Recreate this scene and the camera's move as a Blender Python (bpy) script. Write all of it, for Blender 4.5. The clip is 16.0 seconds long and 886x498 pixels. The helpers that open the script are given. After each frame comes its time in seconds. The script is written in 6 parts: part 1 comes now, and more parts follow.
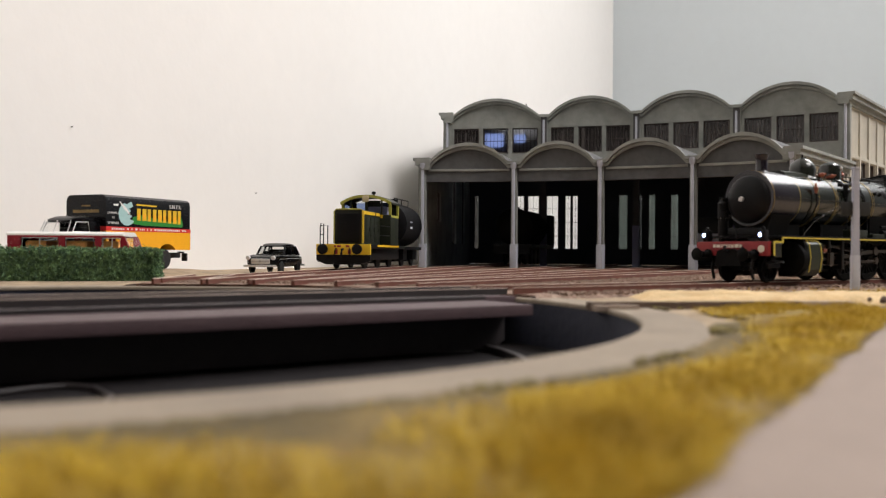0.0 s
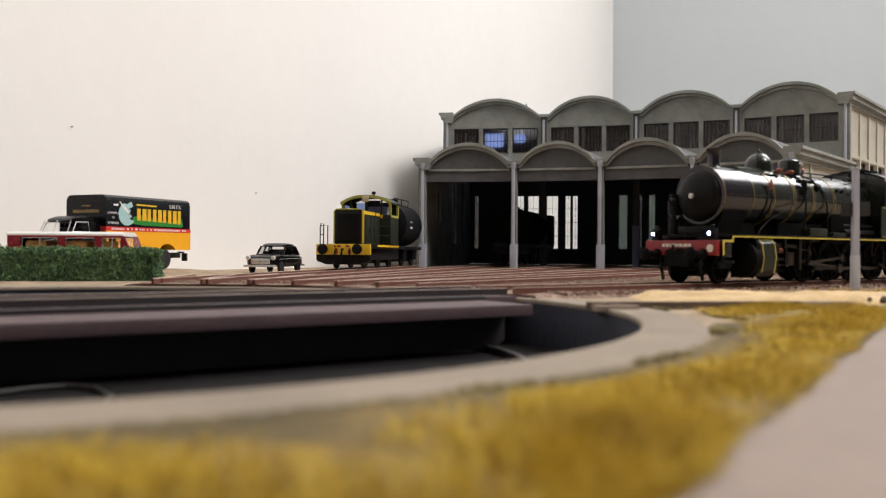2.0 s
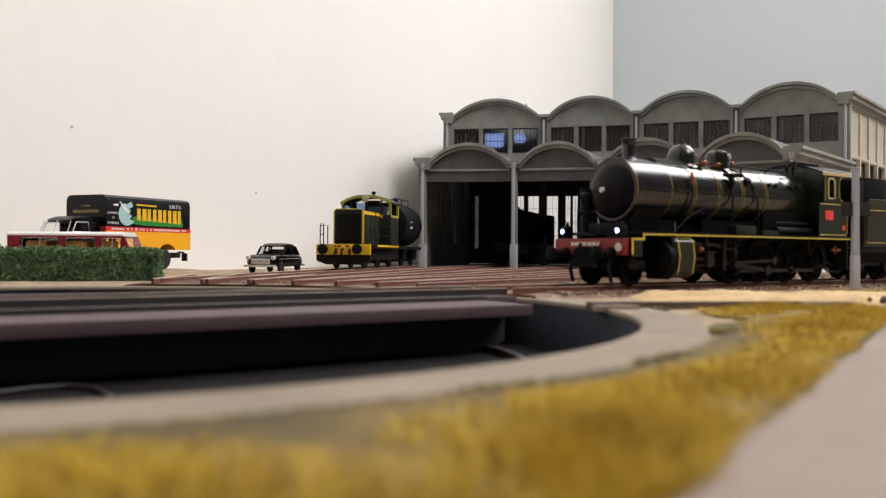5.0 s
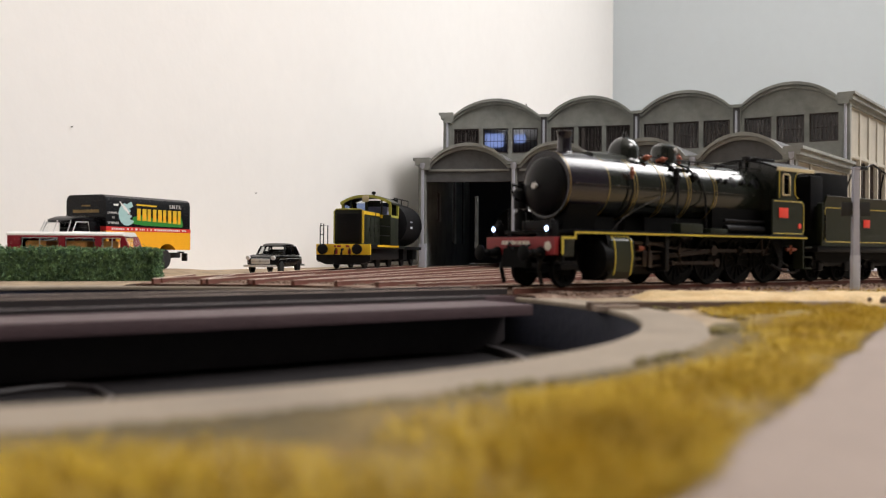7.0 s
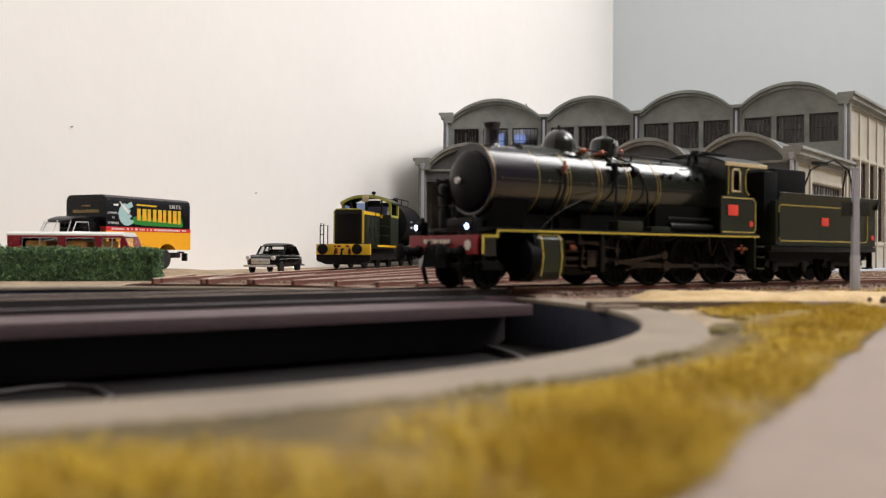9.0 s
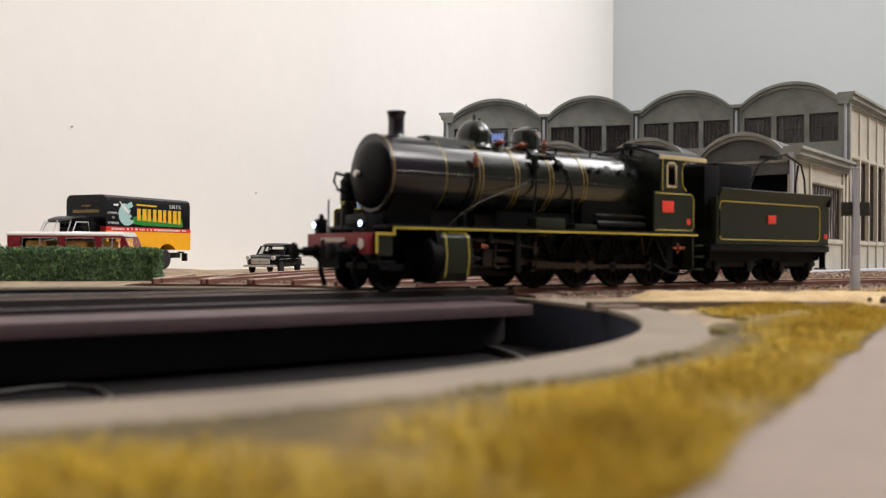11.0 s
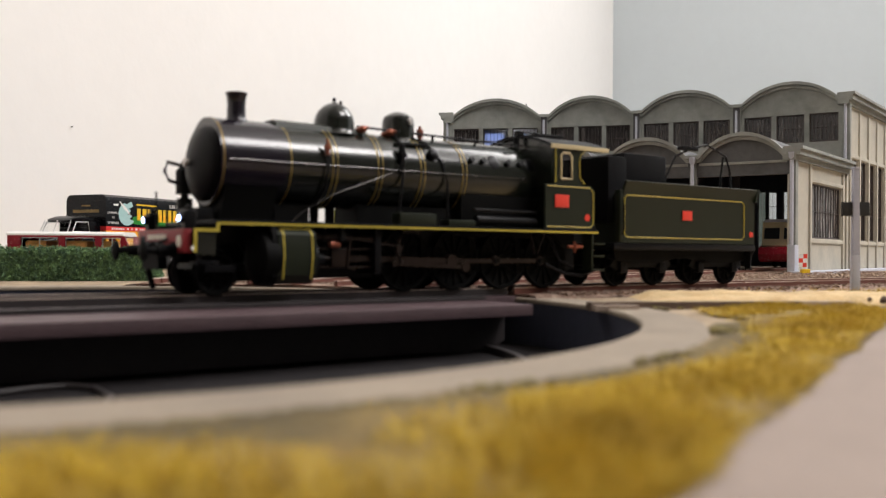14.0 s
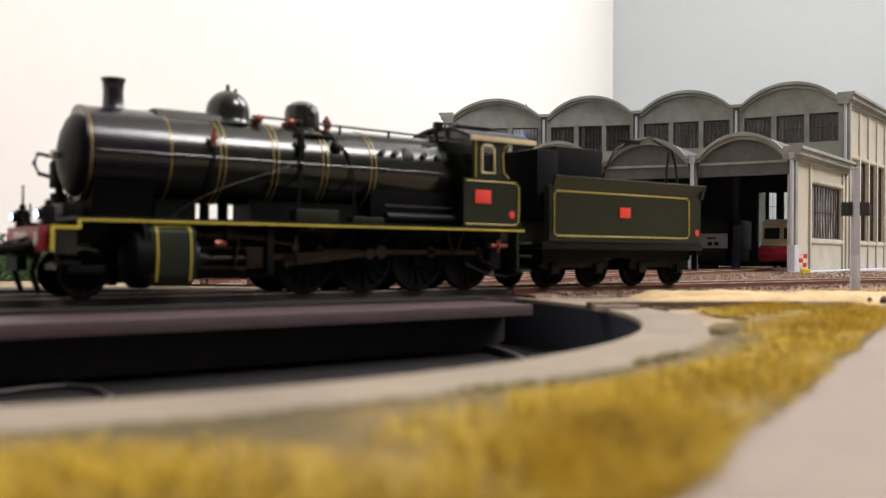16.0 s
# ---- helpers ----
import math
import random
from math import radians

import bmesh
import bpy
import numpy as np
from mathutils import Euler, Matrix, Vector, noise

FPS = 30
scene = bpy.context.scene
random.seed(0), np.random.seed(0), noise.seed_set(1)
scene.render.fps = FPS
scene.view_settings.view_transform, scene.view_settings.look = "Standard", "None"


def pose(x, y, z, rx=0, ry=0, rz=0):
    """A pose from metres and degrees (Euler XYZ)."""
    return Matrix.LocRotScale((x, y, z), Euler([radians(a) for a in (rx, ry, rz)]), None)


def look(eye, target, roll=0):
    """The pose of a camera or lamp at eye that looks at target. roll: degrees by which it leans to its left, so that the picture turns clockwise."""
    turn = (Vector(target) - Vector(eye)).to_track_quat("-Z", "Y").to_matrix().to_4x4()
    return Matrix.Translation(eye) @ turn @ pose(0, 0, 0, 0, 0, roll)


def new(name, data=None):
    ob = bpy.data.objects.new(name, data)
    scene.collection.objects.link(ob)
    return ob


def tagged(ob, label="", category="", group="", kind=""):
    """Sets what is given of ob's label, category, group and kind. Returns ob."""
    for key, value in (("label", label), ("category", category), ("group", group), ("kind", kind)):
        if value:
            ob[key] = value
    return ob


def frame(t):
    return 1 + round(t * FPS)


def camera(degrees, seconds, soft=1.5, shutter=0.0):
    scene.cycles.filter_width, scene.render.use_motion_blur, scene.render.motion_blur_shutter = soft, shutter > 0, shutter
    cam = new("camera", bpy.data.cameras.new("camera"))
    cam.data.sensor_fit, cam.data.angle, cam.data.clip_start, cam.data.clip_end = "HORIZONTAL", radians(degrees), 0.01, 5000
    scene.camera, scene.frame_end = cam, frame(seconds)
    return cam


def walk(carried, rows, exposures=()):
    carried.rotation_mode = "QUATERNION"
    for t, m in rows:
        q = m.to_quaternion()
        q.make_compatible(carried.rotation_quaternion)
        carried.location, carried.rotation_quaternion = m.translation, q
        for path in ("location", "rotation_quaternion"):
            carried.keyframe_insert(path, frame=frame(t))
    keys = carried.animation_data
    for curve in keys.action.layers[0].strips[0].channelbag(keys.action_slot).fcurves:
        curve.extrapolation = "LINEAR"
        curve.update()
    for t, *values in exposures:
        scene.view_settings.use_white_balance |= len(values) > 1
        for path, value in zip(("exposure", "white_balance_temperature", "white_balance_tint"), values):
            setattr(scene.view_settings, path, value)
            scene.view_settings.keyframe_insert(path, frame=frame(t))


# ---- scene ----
# Everything is drawn at full size and brought to model scale (1:87) by K.
K = 1 / 87.0
EYE = (0.0, 0.0, 0.886)
cam = camera(52.21, 16.0, soft=1.2, shutter=0.0)
cam.data.dof.use_dof = True
cam.data.dof.focus_distance = 50 * K
cam.data.dof.aperture_fstop = 27
HOLD = look([c * K for c in EYE], (0, 1.0, EYE[2] * K + math.tan(radians(0.1976))), roll=0.409)
walk(cam, [(0.0, HOLD), (16.0, HOLD)], exposures=[(0.0, -0.04), (9.0, -0.04), (12.5, -0.08), (14.0, 0.04), (16.0, 0.25)])

# ---- light: a white room with a ceiling lamp and a window in the blue wall ----
world = bpy.data.worlds.new("room_air")
scene.world = world
world.use_nodes = True
world.node_tree.nodes["Background"].inputs[0].default_value = (0.9, 0.95, 1.0, 1)
world.node_tree.nodes["Background"].inputs[1].default_value = 0.05


def area(name, place, target, sx, sy, watts, colour):
    lamp = bpy.data.lights.new(name, "AREA")
    lamp.shape, lamp.size, lamp.size_y, lamp.energy, lamp.color = "RECTANGLE", sx, sy, watts, colour
    ob = new(name, lamp)
    ob.matrix_world = look(place, target)
    return ob


area("ceiling_lamp_light", (1.25, -0.1, 1.5), (0.0, 0.65, 0.0), 0.7, 0.5, 25, (1.0, 0.955, 0.94))
area("window_light", (1.25, 1.08, 1.2), (0.6, -1.0, 0.05), 0.95, 0.95, 32, (1.0, 0.97, 0.96))

# ---- helpers for meshes and materials ----


class Mesh:
    """A bmesh with the few forms that the things are made of, in full-size metres."""

    def __init__(self):
        self.bm = bmesh.new()

    def box(self, x0, x1, y0, y1, z0, z1, bevel=0.0):
        vs = [self.bm.verts.new((x, y, z)) for x in (x0, x1) for y in (y0, y1) for z in (z0, z1)]
        fs = [(0, 1, 3, 2), (4, 6, 7, 5), (0, 4, 5, 1), (2, 3, 7, 6), (0, 2, 6, 4), (1, 5, 7, 3)]
        faces = [self.bm.faces.new([vs[i] for i in f]) for f in fs]
        if bevel:
            edges = {e for f in faces for e in f.edges}
            bmesh.ops.bevel(self.bm, geom=list(edges), offset=bevel, segments=2, affect="EDGES", profile=0.6)
        return self

    def beam(self, p, q, w, h, up=(0, 0, 1)):
        p, q = Vector(p), Vector(q)
        d = (q - p).normalized()
        s = d.cross(Vector(up)).normalized() * w / 2
        u = s.cross(d).normalized() * h / 2
        a = [self.bm.verts.new(p + i * s + j * u) for i, j in ((-1, -1), (1, -1), (1, 1), (-1, 1))]
        b = [self.bm.verts.new(q + i * s + j * u) for i, j in ((-1, -1), (1, -1), (1, 1), (-1, 1))]
        self.bm.faces.new(a[::-1]), self.bm.faces.new(b)
        for i in range(4):
            j = (i + 1) % 4
            self.bm.faces.new((a[i], a[j], b[j], b[i]))
        return self

    def prism(self, outline, axis, a, b):
        """Extrudes a 2D outline along an axis from a to b. axis x: (y, z); y: (x, z); z: (x, y)."""
        def at(p, c):
            return {"x": (c, p[0], p[1]), "y": (p[0], c, p[1]), "z": (p[0], p[1], c)}[axis]
        lo = [self.bm.verts.new(at(p, a)) for p in outline]
        hi = [self.bm.verts.new(at(p, b)) for p in outline]
        self.bm.faces.new(lo), self.bm.faces.new(hi[::-1])
        n = len(outline)
        for i in range(n):
            j = (i + 1) % n
            self.bm.faces.new((lo[i], lo[j], hi[j], hi[i]))
        return self

    def cyl(self, p, q, r0, r1=None, n=20, caps=True):
        r1 = r0 if r1 is None else r1
        return self.lathe([(0, r0), ((Vector(q) - Vector(p)).length, r1)], p, Vector(q) - Vector(p), n, caps)

    def lathe(self, rings, base, axis, n=24, caps=True):
        """Turns (height, radius) rings about an axis through base."""
        d = Vector(axis).normalized()
        s = d.cross(Vector((0, 0, 1)) if abs(d.z) < 0.9 else Vector((1, 0, 0))).normalized()
        u = s.cross(d)
        rows = []
        for hgt, r in rings:
            c = Vector(base) + d * hgt
            if r < 1e-5:
                rows.append([self.bm.verts.new(c)])
            else:
                rows.append([self.bm.verts.new(c + s * r * math.cos(2 * math.pi * k / n) + u * r * math.sin(2 * math.pi * k / n)) for k in range(n)])
        for A, B in zip(rows, rows[1:]):
            for k in range(n):
                j = (k + 1) % n
                f = [A[k % len(A)], A[j % len(A)], B[j % len(B)], B[k % len(B)]]
                f = list(dict.fromkeys(f))
                if len(f) > 2:
                    self.bm.faces.new(f)
        if caps:
            for R, flip in ((rows[0], True), (rows[-1], False)):
                if len(R) > 2:
                    self.bm.faces.new(R[::-1] if flip else R)
        return self

    def tube(self, pts, r, n=8):
        pts = [Vector(p) for p in pts]
        rows = []
        for i, p in enumerate(pts):
            d = (pts[min(i + 1, len(pts) - 1)] - pts[max(i - 1, 0)]).normalized()
            s = d.cross(Vector((0, 0, 1)) if abs(d.z) < 0.9 else Vector((0, 1, 0))).normalized()
            u = s.cross(d)
            rows.append([self.bm.verts.new(p + s * r * math.cos(2 * math.pi * k / n) + u * r * math.sin(2 * math.pi * k / n)) for k in range(n)])
        for A, B in zip(rows, rows[1:]):
            for k in range(n):
                j = (k + 1) % n
                self.bm.faces.new((A[k], A[j], B[j], B[k]))
        self.bm.faces.new(rows[0][::-1]), self.bm.faces.new(rows[-1])
        return self

    def loft(self, rings, caps=True):
        """Skins a row of closed rings with equal numbers of points."""
        rows = [[self.bm.verts.new(p) for p in r] for r in rings]
        n = len(rows[0])
        for A, B in zip(rows, rows[1:]):
            for k in range(n):
                j = (k + 1) % n
                self.bm.faces.new((A[k], A[j], B[j], B[k]))
        if caps:
            self.bm.faces.new(rows[0][::-1]), self.bm.faces.new(rows[-1])
        return self

    def quad(self, *pts):
        self.bm.faces.new([self.bm.verts.new(p) for p in pts])
        return self

    def bevel(self, w, seg=2, angle=30):
        edges = [e for e in self.bm.edges if len(e.link_faces) == 2 and e.calc_face_angle(0) > radians(angle)]
        bmesh.ops.bevel(self.bm, geom=edges, offset=w, segments=seg, affect="EDGES", profile=0.6, clamp_overlap=True)
        return self


def rounded(x, w, z0, z1, power=4.0, n=28):
    """A soft-cornered upright section at x, w to either side, from z0 to z1."""
    out = []
    for k in range(n):
        c, q = math.cos(2 * math.pi * k / n), math.sin(2 * math.pi * k / n)
        out.append((x, w * math.copysign(abs(c) ** (2 / power), c), (z0 + z1) / 2 + (z1 - z0) / 2 * math.copysign(abs(q) ** (2 / power), q)))
    return out


def build(name, m, mat, sharp=35, flat=False):
    bmesh.ops.recalc_face_normals(m.bm, faces=m.bm.faces)
    bmesh.ops.scale(m.bm, vec=(K, K, K), verts=m.bm.verts)
    data = bpy.data.meshes.new(name)
    m.bm.to_mesh(data)
    m.bm.free()
    data.materials.append(mat)
    if not flat:
        data.shade_smooth()
        data.set_sharp_from_angle(angle=radians(sharp))
    return data


def part(name, m, mat, parent=None, label="", place=(0, 0, 0), turn=0, sharp=35):
    """ONE mesh object, under a thing or a part; place in full-size metres."""
    ob = new(name, build(name, m, mat, sharp) if isinstance(m, Mesh) else m)
    ob.parent = parent
    ob.matrix_basis = pose(place[0] * K, place[1] * K, place[2] * K, 0, 0, turn)
    return tagged(ob, label)


def thing(name, place, turn, label, category, group="", kind=""):
    ob = new(name)
    ob.empty_display_size = 0.01
    ob.matrix_basis = pose(place[0] * K, place[1] * K, place[2] * K, 0, 0, turn)
    return tagged(ob, label, category, group, kind)


def solid(name, m, mat, label, category, kind="", place=(0, 0, 0), turn=0, group=""):
    return tagged(part(name, m, mat, None, "", place, turn), label, category, group, kind)


def material(name, colour, rough=0.6, metal=0.0, vary=0.18, size=1.0, bump=0.0, bsize=0.1, second=None, mix=0.5, edge=0.12, spread=0.1, coat=0.0, per=0.0, spec=0.5, stretch=None):
    """Noise at two scales (full-size metres) over a base colour, with an optional second colour in patches."""
    m = bpy.data.materials.new(name)
    m.use_nodes = True
    nt = m.node_tree
    N, L = nt.nodes, nt.links
    out = N["Principled BSDF"]
    co = N.new("ShaderNodeTexCoord")

    def noise_at(sz, detail=4):
        n = N.new("ShaderNodeTexNoise")
        n.inputs["Scale"].default_value = 1 / (sz * K)
        n.inputs["Detail"].default_value = detail
        if stretch:
            mp = N.new("ShaderNodeMapping")
            mp.inputs["Scale"].default_value = stretch
            L.new(co.outputs["Object"], mp.inputs["Vector"]), L.new(mp.outputs[0], n.inputs["Vector"])
        else:
            L.new(co.outputs["Object"], n.inputs["Vector"])
        return n

    big, fine = noise_at(size), noise_at(size / 9)
    add = N.new("ShaderNodeMath")
    add.operation = "ADD"
    L.new(big.outputs["Fac"], add.inputs[0]), L.new(fine.outputs["Fac"], add.inputs[1])
    last = add.outputs[0]
    if per:
        info = N.new("ShaderNodeObjectInfo")
        mul = N.new("ShaderNodeMath")
        mul.operation, mul.inputs[1].default_value, mul.inputs[2].default_value = "MULTIPLY_ADD", per, -per / 2
        L.new(info.outputs["Random"], mul.inputs[0])
        a2 = N.new("ShaderNodeMath")
        L.new(last, a2.inputs[0]), L.new(mul.outputs[0], a2.inputs[1])
        last = a2.outputs[0]
    ramp = N.new("ShaderNodeMapRange")
    ramp.inputs["From Min"].default_value, ramp.inputs["From Max"].default_value = 0.6, 1.4
    ramp.inputs["To Min"].default_value, ramp.inputs["To Max"].default_value = 1 - vary, 1 + vary
    L.new(last, ramp.inputs["Value"])
    base = N.new("ShaderNodeMix")
    base.data_type = "RGBA"
    base.inputs["A"].default_value = (*colour, 1)
    base.inputs["B"].default_value = (*(second or colour), 1)
    base.inputs["Factor"].default_value = 0
    if second:
        patch = noise_at(size * 0.6, 6)
        pr = N.new("ShaderNodeMapRange")
        pr.inputs["From Min"].default_value, pr.inputs["From Max"].default_value = mix - edge, mix + edge
        L.new(patch.outputs["Fac"], pr.inputs["Value"]), L.new(pr.outputs[0], base.inputs["Factor"])
    mulc = N.new("ShaderNodeVectorMath")
    mulc.operation = "SCALE"
    L.new(base.outputs["Result"], mulc.inputs[0]), L.new(ramp.outputs[0], mulc.inputs["Scale"])
    L.new(mulc.outputs[0], out.inputs["Base Color"])
    rr = N.new("ShaderNodeMapRange")
    rr.inputs["To Min"].default_value, rr.inputs["To Max"].default_value = max(rough - spread, 0.02), min(rough + spread, 1)
    L.new(fine.outputs["Fac"], rr.inputs["Value"]), L.new(rr.outputs[0], out.inputs["Roughness"])
    out.inputs["Metallic"].default_value = metal
    out.inputs["Specular IOR Level"].default_value = spec
    out.inputs["Coat Weight"].default_value = coat
    if bump:
        bn = noise_at(bsize, 5)
        b = N.new("ShaderNodeBump")
        b.inputs["Strength"].default_value, b.inputs["Distance"].default_value = bump, bsize * K * 0.5
        L.new(bn.outputs["Fac"], b.inputs["Height"]), L.new(b.outputs[0], out.inputs["Normal"])
    return m


def glowing(name, colour, strength):
    m = material(name, colour, 0.3)
    p = m.node_tree.nodes["Principled BSDF"]
    p.inputs["Emission Color"].default_value, p.inputs["Emission Strength"].default_value = (*colour, 1), strength
    return m


def glazing(name, tint=(1, 1, 1), rough=0.02):
    m = bpy.data.materials.new(name)
    m.use_nodes = True
    p = m.node_tree.nodes["Principled BSDF"]
    p.inputs["Base Color"].default_value = (*tint, 1)
    p.inputs["Transmission Weight"].default_value, p.inputs["Roughness"].default_value, p.inputs["IOR"].default_value = 1, rough, 1.1
    return m


WALL_W = material("white_wall_paint", (0.86, 0.84, 0.81), 0.85, vary=0.02, size=12, bump=0.05, bsize=0.5)
WALL_D = material("dull_beige_wall_paint", (0.20, 0.185, 0.17), 0.85, vary=0.05, size=12)
WALL_B = material("pale_blue_wall_paint", (0.62, 0.675, 0.70), 0.85, vary=0.02, size=12, bump=0.05, bsize=0.5)
EARTH = material("sandy_earth", (0.38, 0.29, 0.19), 0.95, vary=0.35, size=1.2, bump=0.8, bsize=0.12, second=(0.28, 0.21, 0.14), mix=0.52)
SAND = material("pale_sand", (0.60, 0.44, 0.235), 0.95, vary=0.25, size=0.9, bump=0.9, bsize=0.1, second=(0.5, 0.33, 0.15), mix=0.6)
ROAD = material("pinkish_grey_road", (0.29, 0.23, 0.195), 0.9, vary=0.12, size=1.5, bump=0.3, bsize=0.08)
CONCRETE = material("pit_rim_concrete", (0.285, 0.233, 0.175), 0.85, vary=0.14, size=2.2, bump=0.3, bsize=0.15, second=(0.225, 0.185, 0.143), mix=0.55, edge=0.2)
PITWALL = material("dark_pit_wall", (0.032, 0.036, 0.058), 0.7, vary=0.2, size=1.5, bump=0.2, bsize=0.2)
# Floor taken near black: the rim's shadow in the pit is put into its colour.
PITFLOOR_SHADED = material("pit_floor", (0.018, 0.016, 0.017), 0.9, spec=0.1, vary=0.25, size=1.5, bump=0.2, bsize=0.2)
DECKWOOD = material("purple_brown_deck", (0.075, 0.045, 0.05), 0.55, vary=0.2, size=1.0, bump=0.3, bsize=0.06)
DECKSTEEL = material("dark_deck_steel", (0.028, 0.023, 0.024), 0.5, vary=0.25, size=1.2, bump=0.1, bsize=0.1)
RAIL = material("rusty_rail", (0.135, 0.046, 0.03), 0.6, 0.1, vary=0.4, size=0.8, bump=0.1, bsize=0.05)
RAILHEAD = material("worn_rail_head", (0.80, 0.67, 0.57), 0.4, 0.35, vary=0.15, size=0.8)
SLEEPER = material("brown_sleeper", (0.22, 0.125, 0.085), 0.85, vary=0.35, size=0.7, bump=0.4, bsize=0.05, per=0.6)
BALLAST = material("brown_ballast", (0.22, 0.14, 0.10), 0.95, vary=0.5, size=0.35, bump=1.0, bsize=0.08, second=(0.42, 0.32, 0.25), mix=0.62)
STONE = material("shed_grey_concrete", (0.27, 0.28, 0.258), 0.8, vary=0.16, size=3.0, bump=0.2, bsize=0.15, second=(0.19, 0.197, 0.185), mix=0.55)
# Shed concrete made paler and warmer: light on the right-hand side is in the colour.
STONE_LIT = material("shed_lit_side_concrete", (0.45, 0.42, 0.35), 0.8, vary=0.1, size=3.0, bump=0.2, bsize=0.15, second=(0.38, 0.36, 0.31), mix=0.6)
STONE_D = material("shed_dark_stained_concrete", (0.088, 0.091, 0.094), 0.8, vary=0.22, size=2.5, bump=0.2, bsize=0.15, second=(0.065, 0.065, 0.065), mix=0.55, edge=0.08)
PLINTH = material("pale_grey_plinth", (0.44, 0.455, 0.52), 0.75, vary=0.1, size=1.0, bump=0.1, bsize=0.1)
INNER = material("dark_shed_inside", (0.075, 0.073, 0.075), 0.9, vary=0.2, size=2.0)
BLUEPOST = material("blue_grey_post", (0.21, 0.22, 0.35), 0.7, vary=0.15, size=1.0)
SASH = material("rusty_sash", (0.055, 0.042, 0.038), 0.7, vary=0.2, size=0.6)
# Pale upright streaks in both glasses are painted reflections and glints.
PANE = material("glint_streaked_shed_glass", (0.035, 0.028, 0.03), 0.22, vary=0.5, size=0.7, spec=0.6, second=(0.16, 0.145, 0.14), mix=0.58, edge=0.06, stretch=(2.2, 2.2, 0.3))
SIDEPANE = material("glint_streaked_side_glass", (0.10, 0.09, 0.085), 0.16, vary=0.6, size=0.7, spec=0.8, second=(0.34, 0.32, 0.30), mix=0.55, edge=0.08, stretch=(2.2, 2.2, 0.25))
PANE.node_tree.nodes["Principled BSDF"].inputs["Transmission Weight"].default_value = 0.35
DULL = glazing("sooty_shed_pane", (0.10, 0.10, 0.10), 0.15)
HAZY = glazing("hazy_shed_pane", (0.55, 0.57, 0.62), 0.42)
# Dim green tint paints the reflection of plants into these panes.
MURKY = glazing("green_reflection_shed_pane", (0.20, 0.225, 0.20), 0.22)
CLEAR = glazing("clear_shed_pane", (0.85, 0.86, 0.85), 0.03)

# ---- room ----
WD = Vector((0.41, 0.912)).normalized()
WA = Vector((-15.3, 50.6))
CORNER = WA + WD * 103.2
RD = Vector((WD.y, -WD.x))
NEAR = WA - WD * 190
FAR = CORNER + RD * 260


def wall(name, p, q, z0, z1, mat, label):
    d = (q - p).normalized()
    o = Vector((-d.y, d.x)) * 8
    m = Mesh().prism([(p.x, p.y), (q.x, q.y), (q.x + o.x, q.y + o.y), (p.x + o.x, p.y + o.y)], "z", z0, z1)
    return solid(name, m, mat, label, "wall", "structure")


BACK = NEAR + RD * 260
wall("wall_west", NEAR, CORNER, -60, 150, WALL_W, "smooth white painted room wall behind the layout")
wall("wall_north", CORNER, FAR, -60, 150, WALL_B, "pale blue grey painted room wall meeting the white one")
wall("wall_east", FAR, BACK, -60, 150, WALL_D, "plain dull beige painted wall of the room")
wall("wall_south", BACK, NEAR, -60, 150, WALL_D, "plain dull beige painted wall behind the viewer")
quad4 = [(p.x, p.y) for p in (NEAR, CORNER, FAR, BACK)]
solid("ceiling", Mesh().prism(quad4, "z", 150, 156), WALL_W, "plain white painted room ceiling", "ceiling", "structure")

FLOORWOOD = material("dark_floorboards", (0.10, 0.07, 0.05), 0.6, vary=0.25, size=14)
solid("floor", Mesh().prism(quad4, "z", -64, -60), FLOORWOOD, "dark brown room floor below the layout", "floor", "structure")

for u, z in ((-7.1, 6.87), (7.95, 4.58)):
    p = WA + WD * u
    part("wall_pin", Mesh().cyl((p.x - RD.x * 0.1, p.y - RD.y * 0.1, z), (p.x + RD.x * 0.12, p.y + RD.y * 0.12, z), 0.03, n=10), WALL_D, bpy.data.objects["wall_west"], "tiny dark pin in the wall")

# ---- ground sheet with the round pit left open ----
C = Vector((-7.78, 16.85))
RIN, ROUT = 11.2, 12.22
GZ = -0.27


def ground_height(x, y):
    lift = min(1, max(0, (4.8 - math.hypot(x + 14.0, y - 41.0)) / 2.0))
    return GZ + 0.27 * lift * lift * (3 - 2 * lift) + 0.018 * (1 - lift) * (noise.noise(Vector((x * 0.25, y * 0.25, 0))) + 0.4 * noise.noise(Vector((x * 1.1, y * 1.1, 3))))


def ring_sheet(radii, height, n=240):
    m = Mesh()
    rows = []
    for r in radii:
        row = []
        for k in range(n):
            a = 2 * math.pi * k / n
            x, y = C.x + r * math.cos(a), C.y + r * math.sin(a)
            row.append(m.bm.verts.new((x, y, height(x, y, r))))
        rows.append(row)
    for A, B in zip(rows, rows[1:]):
        for k in range(n):
            j = (k + 1) % n
            m.bm.faces.new((A[k], A[j], B[j], B[k]))
    return m


radii = [ROUT - 0.1 + 0.35 * i for i in range(60)] + [33 + 1.2 * i for i in range(30)] + [70, 75, 80, 80.2]
sheet = ring_sheet(radii, lambda x, y, r: ground_height(x, y) if r < 80.1 else -6.0)
bmesh.ops.delete(sheet.bm, geom=[v for v in sheet.bm.verts if (v.co.xy - WA).dot(RD) < -5], context="VERTS")
solid("ground", sheet, EARTH, "sandy brown scenic ground of the layout", "ground", "structure")
# ---- turntable pit ----
pit = thing("turntable_pit", (0, 0, 0), 0, "round sunken turntable pit with a pale concrete rim", "pit", kind="structure")
PZ = -1.35


